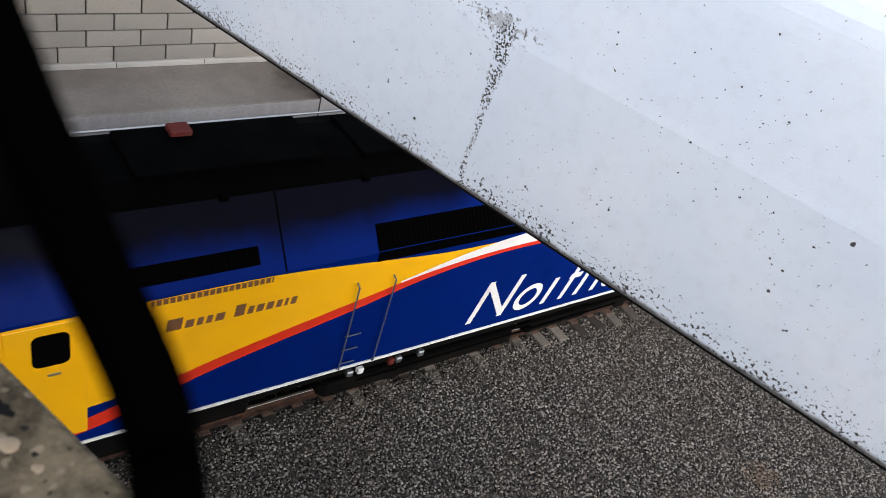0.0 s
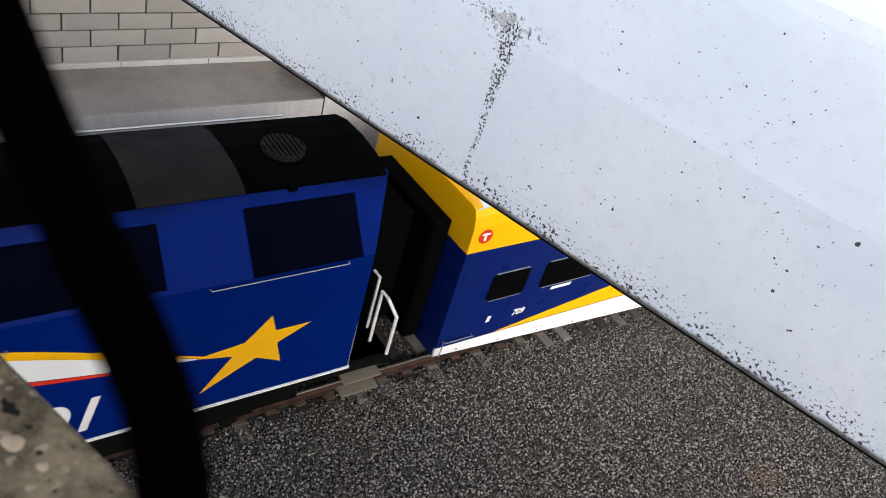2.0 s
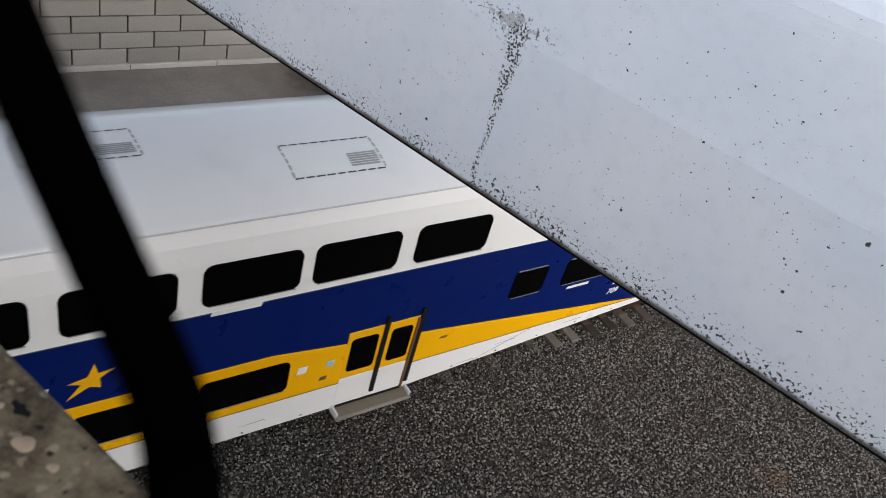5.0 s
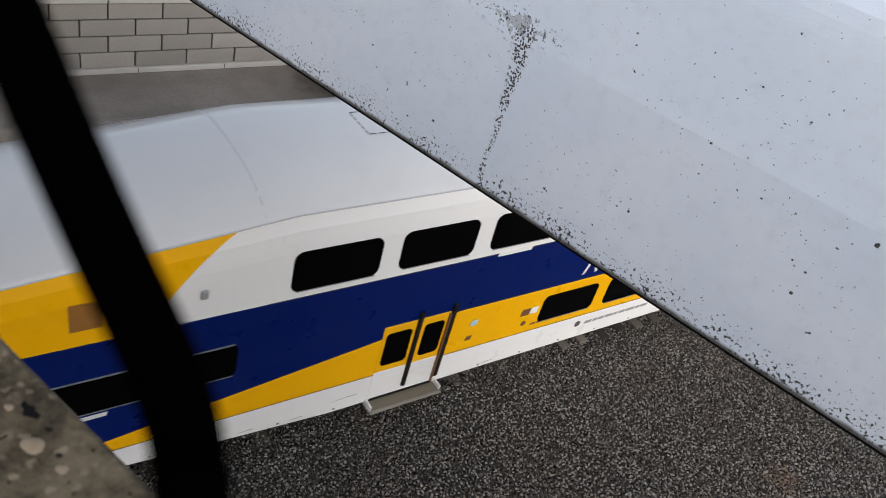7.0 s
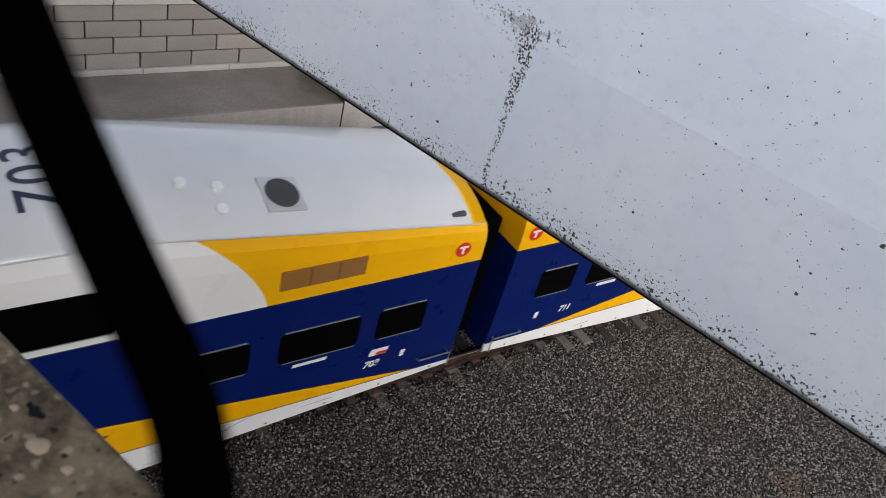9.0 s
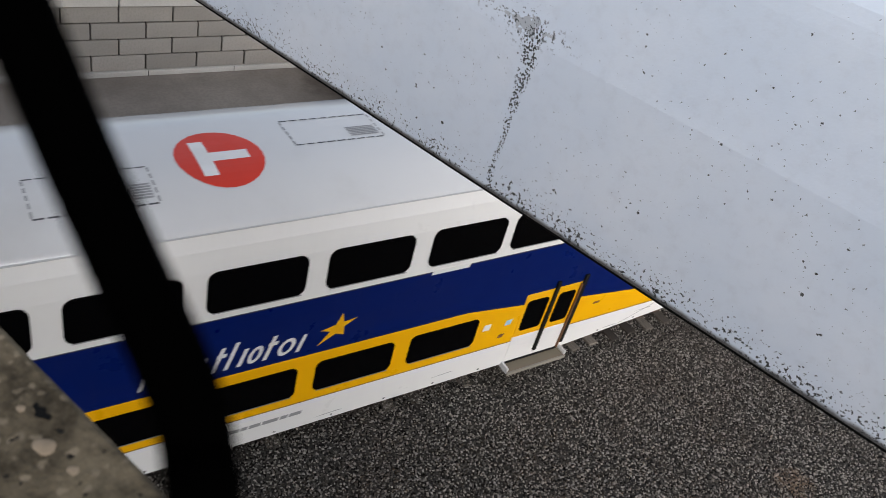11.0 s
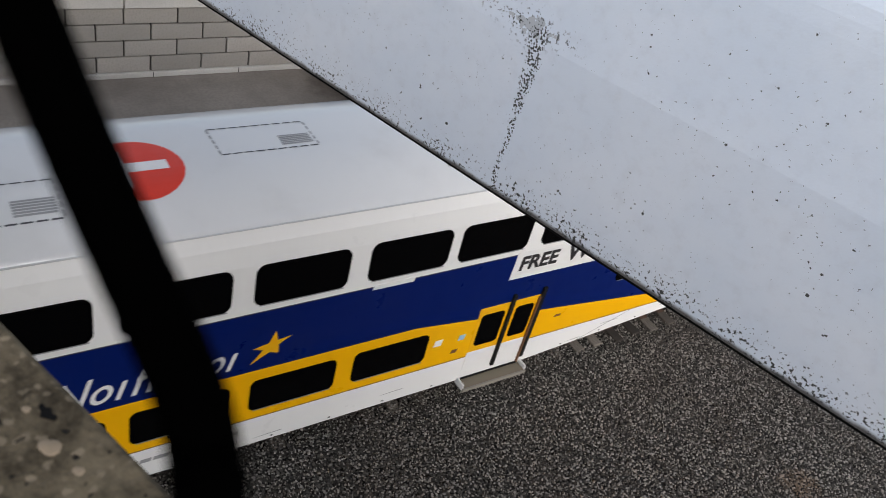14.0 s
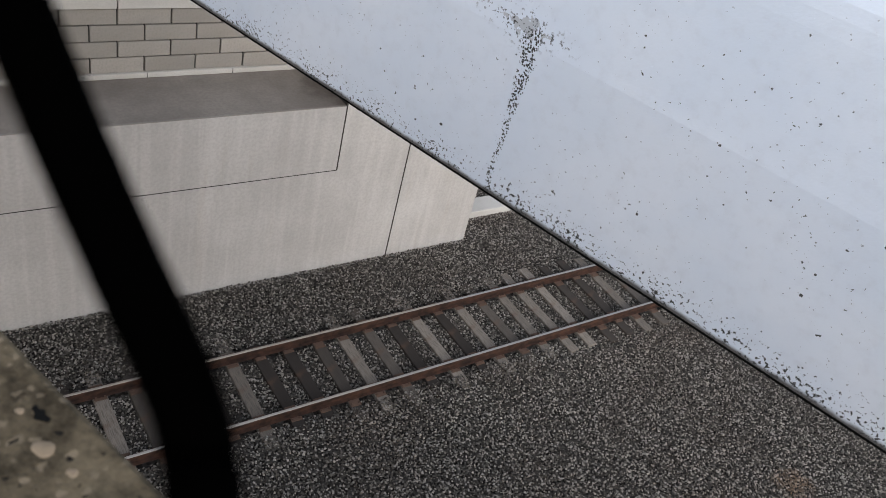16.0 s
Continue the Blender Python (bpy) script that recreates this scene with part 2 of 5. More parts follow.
def tie_wood():
    m = material("weathered_tie_wood", (0.2, 0.17, 0.15), 0.9, spec=0.15)
    k = Nodes(m)
    rnd = k.n.new("ShaderNodeObjectInfo").outputs["Random"]
    base = k.mix(k.ramp(rnd, 0.25, 1.0), (0.04, 0.034, 0.03), (0.27, 0.235, 0.20))
    g = k.noise(9.0, 5, 0.6, stretch=(9.0, 0.6, 2.0))
    c = k.mix(k.ramp(g, 0.4, 0.7, 0.0, 0.6), base, (0.05, 0.042, 0.038))
    rust = k.ramp(k.noise(3.0, 4), 0.5, 0.75, 0.0, 0.45)
    k.color(k.mix(rust, c, (0.13, 0.075, 0.05)))
    k.bump(g, 0.5, 0.01)
    return m


def rail_rust():
    m = material("rusted_rail_steel", (0.13, 0.075, 0.05), 0.8, spec=0.3)
    k = Nodes(m)
    k.color(k.mix(k.ramp(k.noise(6.0, 5), 0.3, 0.7), (0.022, 0.012, 0.009), (0.072, 0.034, 0.022)))
    k.bump(k.noise(40.0, 3), 0.3, 0.004)
    return m


def block_mat():
    m = material("split_face_block", (0.42, 0.39, 0.35), 0.92, spec=0.15)
    k = Nodes(m)
    rnd = k.n.new("ShaderNodeObjectInfo").outputs["Random"]
    c = k.mix(rnd, (0.27, 0.25, 0.228), (0.385, 0.358, 0.328))
    g = k.noise(30.0, 4)
    c = k.mix(k.ramp(g, 0.4, 0.7, 0.0, 0.22), c, (0.17, 0.157, 0.14))
    c = k.mix(k.ramp(k.noise(1.2, 4), 0.45, 0.8, 0.0, 0.35), c, (0.19, 0.175, 0.16))
    k.color(c)
    k.bump(g, 0.5, 0.012)
    return m


def fascia_mat():
    """Pale painted concrete with air holes, a pitted pour seam, chipped lower edge and faint stains."""
    m = material("painted_fascia_concrete", (0.7, 0.72, 0.76), 0.6, spec=0.3)
    k = Nodes(m)
    x, _, z = k.xyz()
    flat = k.n.new("ShaderNodeCombineXYZ")
    k.l.new(x, flat.inputs[0])
    k.l.new(z, flat.inputs[1])
    v = flat.outputs[0]
    jag = k.noise(85.0, 3, vec=v)
    # scattered air holes of mixed size, some cells have none

    def holes(scale, least, gain, rag):
        r = k.xyz(k.cells(scale, vec=v, out="Color"))[0]
        rad = k.math("MULTIPLY", k.math("SUBTRACT", r, least), gain)
        return k.math("LESS_THAN", k.math("MULTIPLY_ADD", k.math("SUBTRACT", jag, 0.5), rag, k.cells(scale, vec=v)), rad)

    patch = k.ramp(k.noise(2.3, 3, vec=v), 0.42, 0.62)
    coarse = k.math("GREATER_THAN", k.noise(24.0, 3, 0.6, vec=v), k.ramp(patch, 0.0, 1.0, 0.735, 0.69))
    fine = k.math("GREATER_THAN", k.noise(58.0, 2, 0.6, vec=v), k.ramp(patch, 0.0, 1.0, 0.745, 0.695))
    hole = k.math("MAXIMUM", coarse, k.math("MAXIMUM", holes(15.0, 0.52, 0.16, 0.22), holes(6.5, 0.62, 0.17, 0.10)))
    small = fine
    # the pour seam: a ragged line of pits, thickest at its head
    sway = k.math("MULTIPLY", k.math("SUBTRACT", k.noise(3.0, 3, vec=v), 0.5), 0.10)
    off = k.math("ABSOLUTE", k.math("ADD", k.math("ADD", x, 0.035), sway))
    wide = k.ramp(z, 0.25, 0.75, 0.028, 0.075)
    seam_zone = k.math("MULTIPLY", k.ramp(k.math("DIVIDE", off, wide), 0.3, 1.0, 1.0, 0.0), k.ramp(z, 0.76, 0.84, 1.0, 0.0))
    seam = k.math("LESS_THAN", k.math("MULTIPLY_ADD", jag, 0.25, k.cells(100.0, vec=v)), k.math("MULTIPLY", seam_zone, 0.60))
    head = k.math("ADD", k.math("ABSOLUTE", k.math("MULTIPLY", k.math("ADD", x, -0.02), 0.32)), k.math("ABSOLUTE", k.math("ADD", z, -0.775)))
    blot = k.math("LESS_THAN", k.math("MULTIPLY_ADD", k.noise(24.0, 4, 0.65, vec=v), 0.17, head), 0.118)
    crumbs = k.math("MULTIPLY", k.ramp(head, 0.03, 0.13, 1.0, 0.0), k.math("GREATER_THAN", k.noise(46.0, 3, 0.6, vec=v), 0.60))
    # chips along the lower arris
    low_zone = k.ramp(z, 0.01, 0.21, 1.0, 0.0)
    chip = k.math("GREATER_THAN", k.math("MULTIPLY_ADD", low_zone, k.ramp(k.noise(5.0, 3, vec=v), 0.35, 0.65, 0.09, 0.20), k.noise(62.0, 3, 0.6, vec=v)), 0.725)
    pits = k.math("MAXIMUM", k.math("MAXIMUM", k.math("MAXIMUM", hole, crumbs), small), k.math("MAXIMUM", seam, chip))
    cloud = k.ramp(k.noise(1.3, 5, vec=v), 0.3, 0.75)
    c = k.mix(cloud, (0.645, 0.715, 0.825), (0.725, 0.775, 0.86))
    c = k.mix(k.ramp(k.noise(14.0, 5, 0.65, vec=v), 0.45, 0.8, 0.0, 0.18), c, (0.42, 0.43, 0.47))
    arris = k.ramp(k.math("MULTIPLY_ADD", k.noise(9.0, 4, vec=v), -0.03, z), -0.010, 0.012, 0.95, 0.0)
    c = k.mix(arris, c, (0.08, 0.07, 0.065))
    c = k.mix(k.math("MULTIPLY", blot, 0.6), c, (0.30, 0.30, 0.31))
    pit_tone = k.mix(k.noise(22.0, 2, vec=v), (0.008, 0.008, 0.008), (0.11, 0.115, 0.12))
    k.color(k.mix(pits, c, pit_tone))
    k.bump(k.math("SUBTRACT", k.math("MULTIPLY", k.noise(90.0, 3, vec=v), 0.12), pits), 0.9, 0.008)
    return m


def ledge_mat():
    """Old weathered concrete with the aggregate showing."""
    m = material("weathered_ledge_concrete", (0.2, 0.185, 0.165), 0.92, spec=0.15)
    k = Nodes(m)
    c = k.mix(k.ramp(k.noise(14.0, 6, 0.7), 0.32, 0.68), (0.02, 0.0155, 0.0095), (0.155, 0.124, 0.082))
    c = k.mix(k.ramp(k.noise(5.0, 3), 0.5, 0.7, 0.0, 0.5), c, (0.10, 0.09, 0.06))
    warp = k.n.new("ShaderNodeVectorMath")
    warp.operation = "MULTIPLY_ADD"
    grit = k.n.new("ShaderNodeTexNoise")
    grit.inputs["Scale"].default_value = 90.0
    k.l.new(k.pos, grit.inputs["Vector"])
    k.l.new(grit.outputs["Color"], warp.inputs[0])
    warp.inputs[1].default_value = (0.014, 0.014, 0.014)
    k.l.new(k.pos, warp.inputs[2])
    w = warp.outputs[0]
    tone = k.xyz(k.cells(75.0, vec=w, out="Color"))[1]
    stone = k.math("MULTIPLY", k.ramp(k.cells(75.0, vec=w), 0.25, 0.40, 0.8, 0.0), k.math("GREATER_THAN", tone, 0.5))
    c = k.mix(stone, c, k.mix(tone, (0.02, 0.017, 0.012), (0.25, 0.20, 0.14)))
    pit = k.math("MULTIPLY", k.ramp(k.cells(70.0, vec=w), 0.14, 0.26, 1.0, 0.0), k.math("GREATER_THAN", k.xyz(k.cells(70.0, vec=w, out="Color"))[0], 0.70))
    c = k.mix(pit, c, (0.014, 0.012, 0.010))
    k.color(c)
    k.bump(k.math("SUBTRACT", k.noise(130.0, 4), k.math("MULTIPLY", pit, 2.0)), 0.7, 0.004)
    return m


def bench_mat():
    """Grimy flat concrete, with the wing wall corner's shade painted in and a paler worn front edge."""
    m = concrete("grimy_bench_concrete", (0.275, 0.245, 0.215), (0.185, 0.162, 0.142), 18.0, streaks=0.0)
    k = Nodes(m)
    x, y, _ = k.xyz()
    old = k.b.inputs["Base Color"].links[0].from_socket
    # shade of the inner corner, put into the colour and broken up by noise
    corner_shade = k.math("MULTIPLY_ADD", k.noise(1.4, 5, 0.6), 1.6, k.math("MULTIPLY", k.math("SUBTRACT", x, 7.1), 0.75))
    c = k.mix(k.ramp(corner_shade, 0.15, 1.0, 0.0, 0.8), old, (0.055, 0.042, 0.034))
    edge = k.ramp(k.math("MULTIPLY_ADD", k.noise(2.5, 4), 0.10, y), 2.80, 2.90, 0.5, 0.0)
    k.color(k.mix(edge, c, (0.36, 0.33, 0.30)))
    return m


STONE, BED, TIE_WOOD, RUST = ballast_stone(), ballast_bed(), tie_wood(), rail_rust()
BLOCK, FASCIA_PAINT, LEDGE = block_mat(), fascia_mat(), ledge_mat()
RAIL_HEAD = material("polished_rail_head", (0.42, 0.385, 0.36), 0.3, 0.85)
WALL_CONCRETE = concrete("pale_wall_concrete", (0.52, 0.50, 0.485), (0.42, 0.40, 0.385), 18.0, streaks=0.5)
BENCH_CONCRETE = bench_mat()
COPING_CONCRETE = concrete("pale_coping_concrete", (0.58, 0.56, 0.53), (0.45, 0.43, 0.405), streaks=0.2)
PEBBLE = concrete("pale_pebble", (0.33, 0.26, 0.185), (0.22, 0.17, 0.12), 90.0, 0.0)
DRIP = material("flat_black", (0.008, 0.008, 0.008), 0.95, spec=0.05)
JOINT = material("dark_joint", (0.035, 0.03, 0.027), 0.95)
MORTAR = material("shadowed_block_joint", (0.018, 0.016, 0.015), 0.95)
STEEL_PLATE = material("rusty_tie_plate", (0.11, 0.065, 0.045), 0.85)


# ---- mesh helpers ----
def part(name, bm, mat, parent=None, label="", smooth=False):
    """Links a bmesh as one mesh object, under a thing or a part where one is given."""
    me = bpy.data.meshes.new(name)
    bm.normal_update()
    bm.to_mesh(me)
    bm.free()
    for m in mat if isinstance(mat, (list, tuple)) else [mat]:
        me.materials.append(m)
    if smooth:
        me.polygons.foreach_set("use_smooth", [True] * len(me.polygons))
    ob = new(name, me)
    if parent:
        ob.parent = parent
    return tagged(ob, label)


def shared(name, ob, parent, m=None):
    """Another object on the mesh of ob."""
    o = new(name, ob.data)
    o.parent = parent
    o.matrix_basis = m or Matrix()
    return o


def box(bm, x0, x1, y0, y1, z0, z1, bevel=0.0, mat=0):
    vs = [bm.verts.new((x, y, z)) for x in (x0, x1) for y in (y0, y1) for z in (z0, z1)]
    fs = [bm.faces.new([vs[i] for i in q]) for q in ((0, 1, 3, 2), (4, 6, 7, 5), (0, 4, 5, 1), (2, 3, 7, 6), (0, 2, 6, 4), (1, 5, 7, 3))]
    for f in fs:
        f.material_index = mat
    if bevel:
        bmesh.ops.bevel(bm, geom=list({e for f in fs for e in f.edges}), offset=bevel, segments=1, affect="EDGES", profile=0.5)


def boxed(x0, x1, y0, y1, z0, z1, bevel=0.0):
    bm = bmesh.new()
    box(bm, x0, x1, y0, y1, z0, z1, bevel)
    return bm


def prism(outline, axis, a, b):
    """A closed outline of pairs pushed from a to b along the axis ('x': pairs are y, z; 'y': x, z; 'z': x, y)."""
    bm = bmesh.new()
    put = {"x": lambda p, d: (d, p[0], p[1]), "y": lambda p, d: (p[0], d, p[1]), "z": lambda p, d: (p[0], p[1], d)}[axis]
    lo, hi = [bm.verts.new(put(p, a)) for p in outline], [bm.verts.new(put(p, b)) for p in outline]
    n = len(outline)
    bm.faces.new(lo)
    bm.faces.new(hi[::-1])
    for i in range(n):
        bm.faces.new((lo[i], hi[i], hi[(i + 1) % n], lo[(i + 1) % n]))
    bmesh.ops.recalc_face_normals(bm, faces=bm.faces)
    return bm


def rounded(x0, x1, z0, z1, r, n=4, lean=0.0):
    """Outline of a rounded rectangle; lean shifts its top along x."""
    pts = []
    for cx, cz, a0 in ((x1 - r, z1 - r, 0), (x0 + r, z1 - r, 90), (x0 + r, z0 + r, 180), (x1 - r, z0 + r, 270)):
        for i in range(n + 1):
            a = radians(a0 + 90 * i / n)
            px, pz = cx + r * math.cos(a), cz + r * math.sin(a)
            pts.append((px + lean * (pz - z0), pz))
    return pts


def tube(points, radius, sides=10):
    """A round bar along points, capped."""
    bm = bmesh.new()
    pts = [Vector(p) for p in points]
    rings = []
    for i, p in enumerate(pts):
        d = (pts[min(i + 1, len(pts) - 1)] - pts[max(i - 1, 0)]).normalized()
        a = d.orthogonal().normalized() if i == 0 else (a - d * a.dot(d)).normalized()
        b = d.cross(a)
        rings.append([bm.verts.new(p + radius * (math.cos(2 * math.pi * k / sides) * a + math.sin(2 * math.pi * k / sides) * b)) for k in range(sides)])
    for r, s in zip(rings, rings[1:]):
        for k in range(sides):
            bm.faces.new((r[k], r[(k + 1) % sides], s[(k + 1) % sides], s[k]))
    bm.faces.new(rings[0][::-1])
    bm.faces.new(rings[-1])
    bmesh.ops.recalc_face_normals(bm, faces=bm.faces)
    return bm


def glide(points, n):
    """n + 1 points on a smooth curve through points (Catmull-Rom)."""
    p = [Vector(q) for q in points]
    p = [2 * p[0] - p[1], *p, 2 * p[-1] - p[-2]]
    out = []
    segs = len(p) - 3
    for i in range(n + 1):
        u = min(i / n * segs, segs - 1e-6)
        j, f = int(u), u - int(u)
        a, b, c, d = p[j:j + 4]
        out.append(0.5 * (2 * b + (c - a) * f + (2 * a - 5 * b + 4 * c - d) * f * f + (3 * b - a - 3 * c + d) * f ** 3))
    return out


def disc(cx, cy, r, n=28):
    return [(cx + r * math.cos(2 * math.pi * i / n), cy + r * math.sin(2 * math.pi * i / n)) for i in range(n)]


def lettering(name, text, size, mat, parent, m, label="", shear=0.0, bold=0.0):
    """Raised lettering in the built-in font, turned into a mesh."""
    cu = bpy.data.curves.new(name, "FONT")
    cu.body, cu.size, cu.extrude, cu.shear, cu.offset = text, size, 0.002, shear, bold
    tmp = bpy.data.objects.new(name, cu)
    scene.collection.objects.link(tmp)
    me = bpy.data.meshes.new_from_object(tmp.evaluated_get(bpy.context.evaluated_depsgraph_get()))
    bpy.data.objects.remove(tmp)
    me.materials.clear()
    me.materials.append(mat)
    ob = new(name, me)
    ob.parent = parent
    ob.matrix_basis = m
    return tagged(ob, label)


def thing(name, label, category, group="", at=None):
    e = new(name)
    e.empty_display_size = 0.2
    if at:
        e.matrix_basis = at
    return tagged(e, label, category, group)


# ---- the large structure ----
ABUT_Y, BENCH_Z, BLOCK_Y, CORNER_X, END_X = 2.77, 3.6, 4.30, 7.15, 10.88


def ground():
    bm = bmesh.new()
    step = [-900, -200, -60, -25, -12, -6, -3, 0, 3, 6, 9, 12, 15, 20, 30, 60, 200, 900]
    grid = [[bm.verts.new((x, y, -0.33 if abs(y) > 1.9 else -0.25)) for x in step] for y in (-900, -200, -60, -25, -12, -7, -4, -2.2, -1.6, 1.6, 2.2, 4, 7, 12, 25, 60, 200, 900)]
    for a, b in zip(grid, grid[1:]):
        for i in range(len(step) - 1):
            bm.faces.new((a[i], a[i + 1], b[i + 1], b[i]))
    tagged(part("ground", bm, BED), "dark bed of crushed grey railway ballast", "ground", kind="structure")


def ballast_level(x, y):
    """Height of the top of the stones: full cribs, heaped tie ends, sloping shoulders."""
    a = np.abs(y)
    z = np.full_like(x, -0.245)
    z = np.where(a < 1.95, -0.245 + 0.085 * (1.95 - a) / 0.6, z)
    z = np.where(a < 1.35, -0.16, z)
    z = np.where(a < 1.0, -0.209, z)
    bare = (x > 10.7) & (y < 0) & (a > 1.0) & (a < 1.45) | (x > 10.9) & (y > 0) & (a > 1.0) & (a < 1.45)
    z = np.where(bare, -0.205, z)
    return z


def ballast():
    """Crushed stones, each with its own facets, heaped over the bed."""
    rng = np.random.default_rng(5)
    pitch = 0.038
    xs, ys = np.meshgrid(np.arange(0.6, 17.5, pitch), np.arange(-7.4, 4.6, pitch))
    x, y = xs.ravel(), ys.ravel()
    keep = ~((y > ABUT_Y - 0.02) & (x < END_X)) & ~((y < -3.2 - 0.28 * x)) & (x + 0.32 * y < 16.8)
    x, y = x[keep], y[keep]
    n = len(x)
    x, y = x + rng.uniform(-0.6, 0.6, n) * pitch, y + rng.uniform(-0.6, 0.6, n) * pitch
    on_rail = np.abs(np.abs(y) - 0.755) < 0.1
    x, y = x[~on_rail], y[~on_rail]
    n = len(x)
    r = 0.0168 + 0.0160 * rng.random(n) ** 1.6
    z = ballast_level(x, y) - 0.008 + rng.uniform(-0.010, 0.012, n)
    octa = np.array([(1, 0, 0), (-1, 0, 0), (0, 1, 0), (0, -1, 0), (0, 0, 1), (0, 0, -1)], float)
    tri = np.array([(0, 2, 4), (2, 1, 4), (1, 3, 4), (3, 0, 4), (2, 0, 5), (1, 2, 5), (3, 1, 5), (0, 3, 5)])
    v = octa[None] * rng.uniform(0.65, 1.3, (n, 6, 1)) + rng.normal(0, 0.22, (n, 6, 3))
    q = rng.normal(size=(n, 4))
    q /= np.linalg.norm(q, axis=1, keepdims=True)
    w, a, b, c = q.T
    rot = np.stack([1 - 2 * (b * b + c * c), 2 * (a * b - w * c), 2 * (a * c + w * b), 2 * (a * b + w * c), 1 - 2 * (a * a + c * c), 2 * (b * c - w * a), 2 * (a * c - w * b), 2 * (b * c + w * a), 1 - 2 * (a * a + b * b)], 1).reshape(n, 3, 3)
    v = np.einsum("nij,nkj->nki", rot, v) * r[:, None, None]
    v[:, :, 2] *= 0.8
    v += np.stack([x, y, z], 1)[:, None]
    f = tri[None] + 6 * np.arange(n)[:, None, None]
    me = bpy.data.meshes.new("ballast")
    me.vertices.add(6 * n)
    me.vertices.foreach_set("co", v.ravel())
    me.loops.add(24 * n)
    me.loops.foreach_set("vertex_index", f.ravel().astype(np.int32))
    me.polygons.add(8 * n)
    me.polygons.foreach_set("loop_start", np.arange(0, 24 * n, 3, dtype=np.int32))
    me.update(calc_edges=True)
    me.materials.append(STONE)
    tagged(new("ballast", me), "loose crushed grey granite ballast around the railway track", "gravel", kind="stuff")


def rails():
    head = [(-0.036, 0.0), (-0.030, 0.0), (0.030, 0.0), (0.036, -0.006), (0.036, -0.035), (0.009, -0.048), (0.009, -0.135), (0.07, -0.150), (0.07, -0.163), (-0.07, -0.163), (-0.07, -0.150), (-0.009, -0.135), (-0.009, -0.048), (-0.036, -0.035), (-0.036, -0.006)]
    for y in (-0.755, 0.755):
        rail = thing("rail", "long rusty steel running rail with a worn shiny head", "rail", "rails of the track")
        part("rail_body", prism([(p + y, q) for p, q in head[3:]] + [(y - 0.034, -0.003), (y + 0.034, -0.003)], "x", -60, 90), RUST, rail)
        part("running_surface", prism([(y - 0.026, -0.004), (y - 0.022, 0.002), (y + 0.022, 0.002), (y + 0.026, -0.004)], "x", -60, 90), RAIL_HEAD, rail, "wheel-polished steel running surface")


def ties():
    bm = boxed(-0.115, 0.115, -1.295, 1.295, -0.34, -0.172, 0.012)
    proto = thing("railway_tie", "weathered grey-brown wooden tie bedded in ballast", "railway tie", "ties of the track")
    beam = part("beam", bm, TIE_WOOD, proto)
    for y in (-0.755, 0.755):
        p = boxed(-0.10, 0.10, y - 0.17, y + 0.17, -0.172, -0.158, 0.004)
        for px in (-0.07, 0.07):
            for py in (-0.12, 0.12):
                box(p, px - 0.012, px + 0.012, y + py - 0.014, y + py + 0.014, -0.158, -0.135)
        part("tie_plate", p, STEEL_PLATE, proto, "rusty steel tie plate with spikes")
    first = 4.43 - 12 * 0.549
    proto.matrix_basis = pose(first, 0, 0)
    for i in range(1, 46):
        r = random.Random(i)
        copy_thing(proto, pose(first + 0.549 * i + r.uniform(-0.02, 0.02), r.uniform(-0.05, 0.05), r.uniform(-0.008, 0.004), 0, 0, r.uniform(-1.2, 1.2)))


def abutment():
    w = thing("wall_abutment", "tall pale cast concrete bridge abutment wall with dark joints", "wall")
    tagged(w, kind="structure")
    part("wall_face", boxed(-40, CORNER_X - 0.012, ABUT_Y, BLOCK_Y + 1.0, -0.6, BENCH_Z - 0.004), WALL_CONCRETE, w)
    part("bench", boxed(-40, CORNER_X - 0.006, ABUT_Y + 0.004, BLOCK_Y + 0.02, BENCH_Z - 0.004, BENCH_Z + 0.004, 0.0), BENCH_CONCRETE, w, "grimy dark grey concrete ledge")
    wing = boxed(CORNER_X + 0.012, 8.735, ABUT_Y, BLOCK_Y + 1.0, -0.6, 5.1)
    part("wing_wall", wing, WALL_CONCRETE, w)
    part("wing_wall", boxed(8.755, END_X, ABUT_Y, BLOCK_Y + 1.0, -0.6, 4.2, 0.01), WALL_CONCRETE, w)
    part("joint", boxed(CORNER_X - 0.014, CORNER_X + 0.014, ABUT_Y - 0.003, BLOCK_Y, 2.2, BENCH_Z + 0.9), JOINT, w)
    part("joint", boxed(8.73, 8.76, ABUT_Y - 0.003, BLOCK_Y, -0.5, 4.2), JOINT, w)
    part("joint", boxed(-40, CORNER_X + 0.01, ABUT_Y - 0.003, ABUT_Y + 0.01, 2.195, 2.212), JOINT, w)
    part("wall_face", boxed(CORNER_X - 0.012, CORNER_X + 0.012, ABUT_Y, BLOCK_Y, -0.6, 2.2), WALL_CONCRETE, w)
    part("coping", boxed(-40, CORNER_X, BLOCK_Y - 0.05, BLOCK_Y + 0.3, BENCH_Z + 0.004, BENCH_Z + 0.095, 0.008), COPING_CONCRETE, w, "pale concrete footing strip")
    for x in (0.9, 2.45, 3.98, 5.52):
        part("joint", boxed(x - 0.006, x + 0.006, BLOCK_Y - 0.052, BLOCK_Y - 0.04, BENCH_Z + 0.01, BENCH_Z + 0.097), JOINT, w)
    kerb = boxed(END_X + 0.25, 26, 3.45, 4.0, -0.4, -0.08, 0.02)
    tagged(part("kerb", kerb, COPING_CONCRETE), "low pale concrete kerb along the ballast", "kerb", kind="structure")


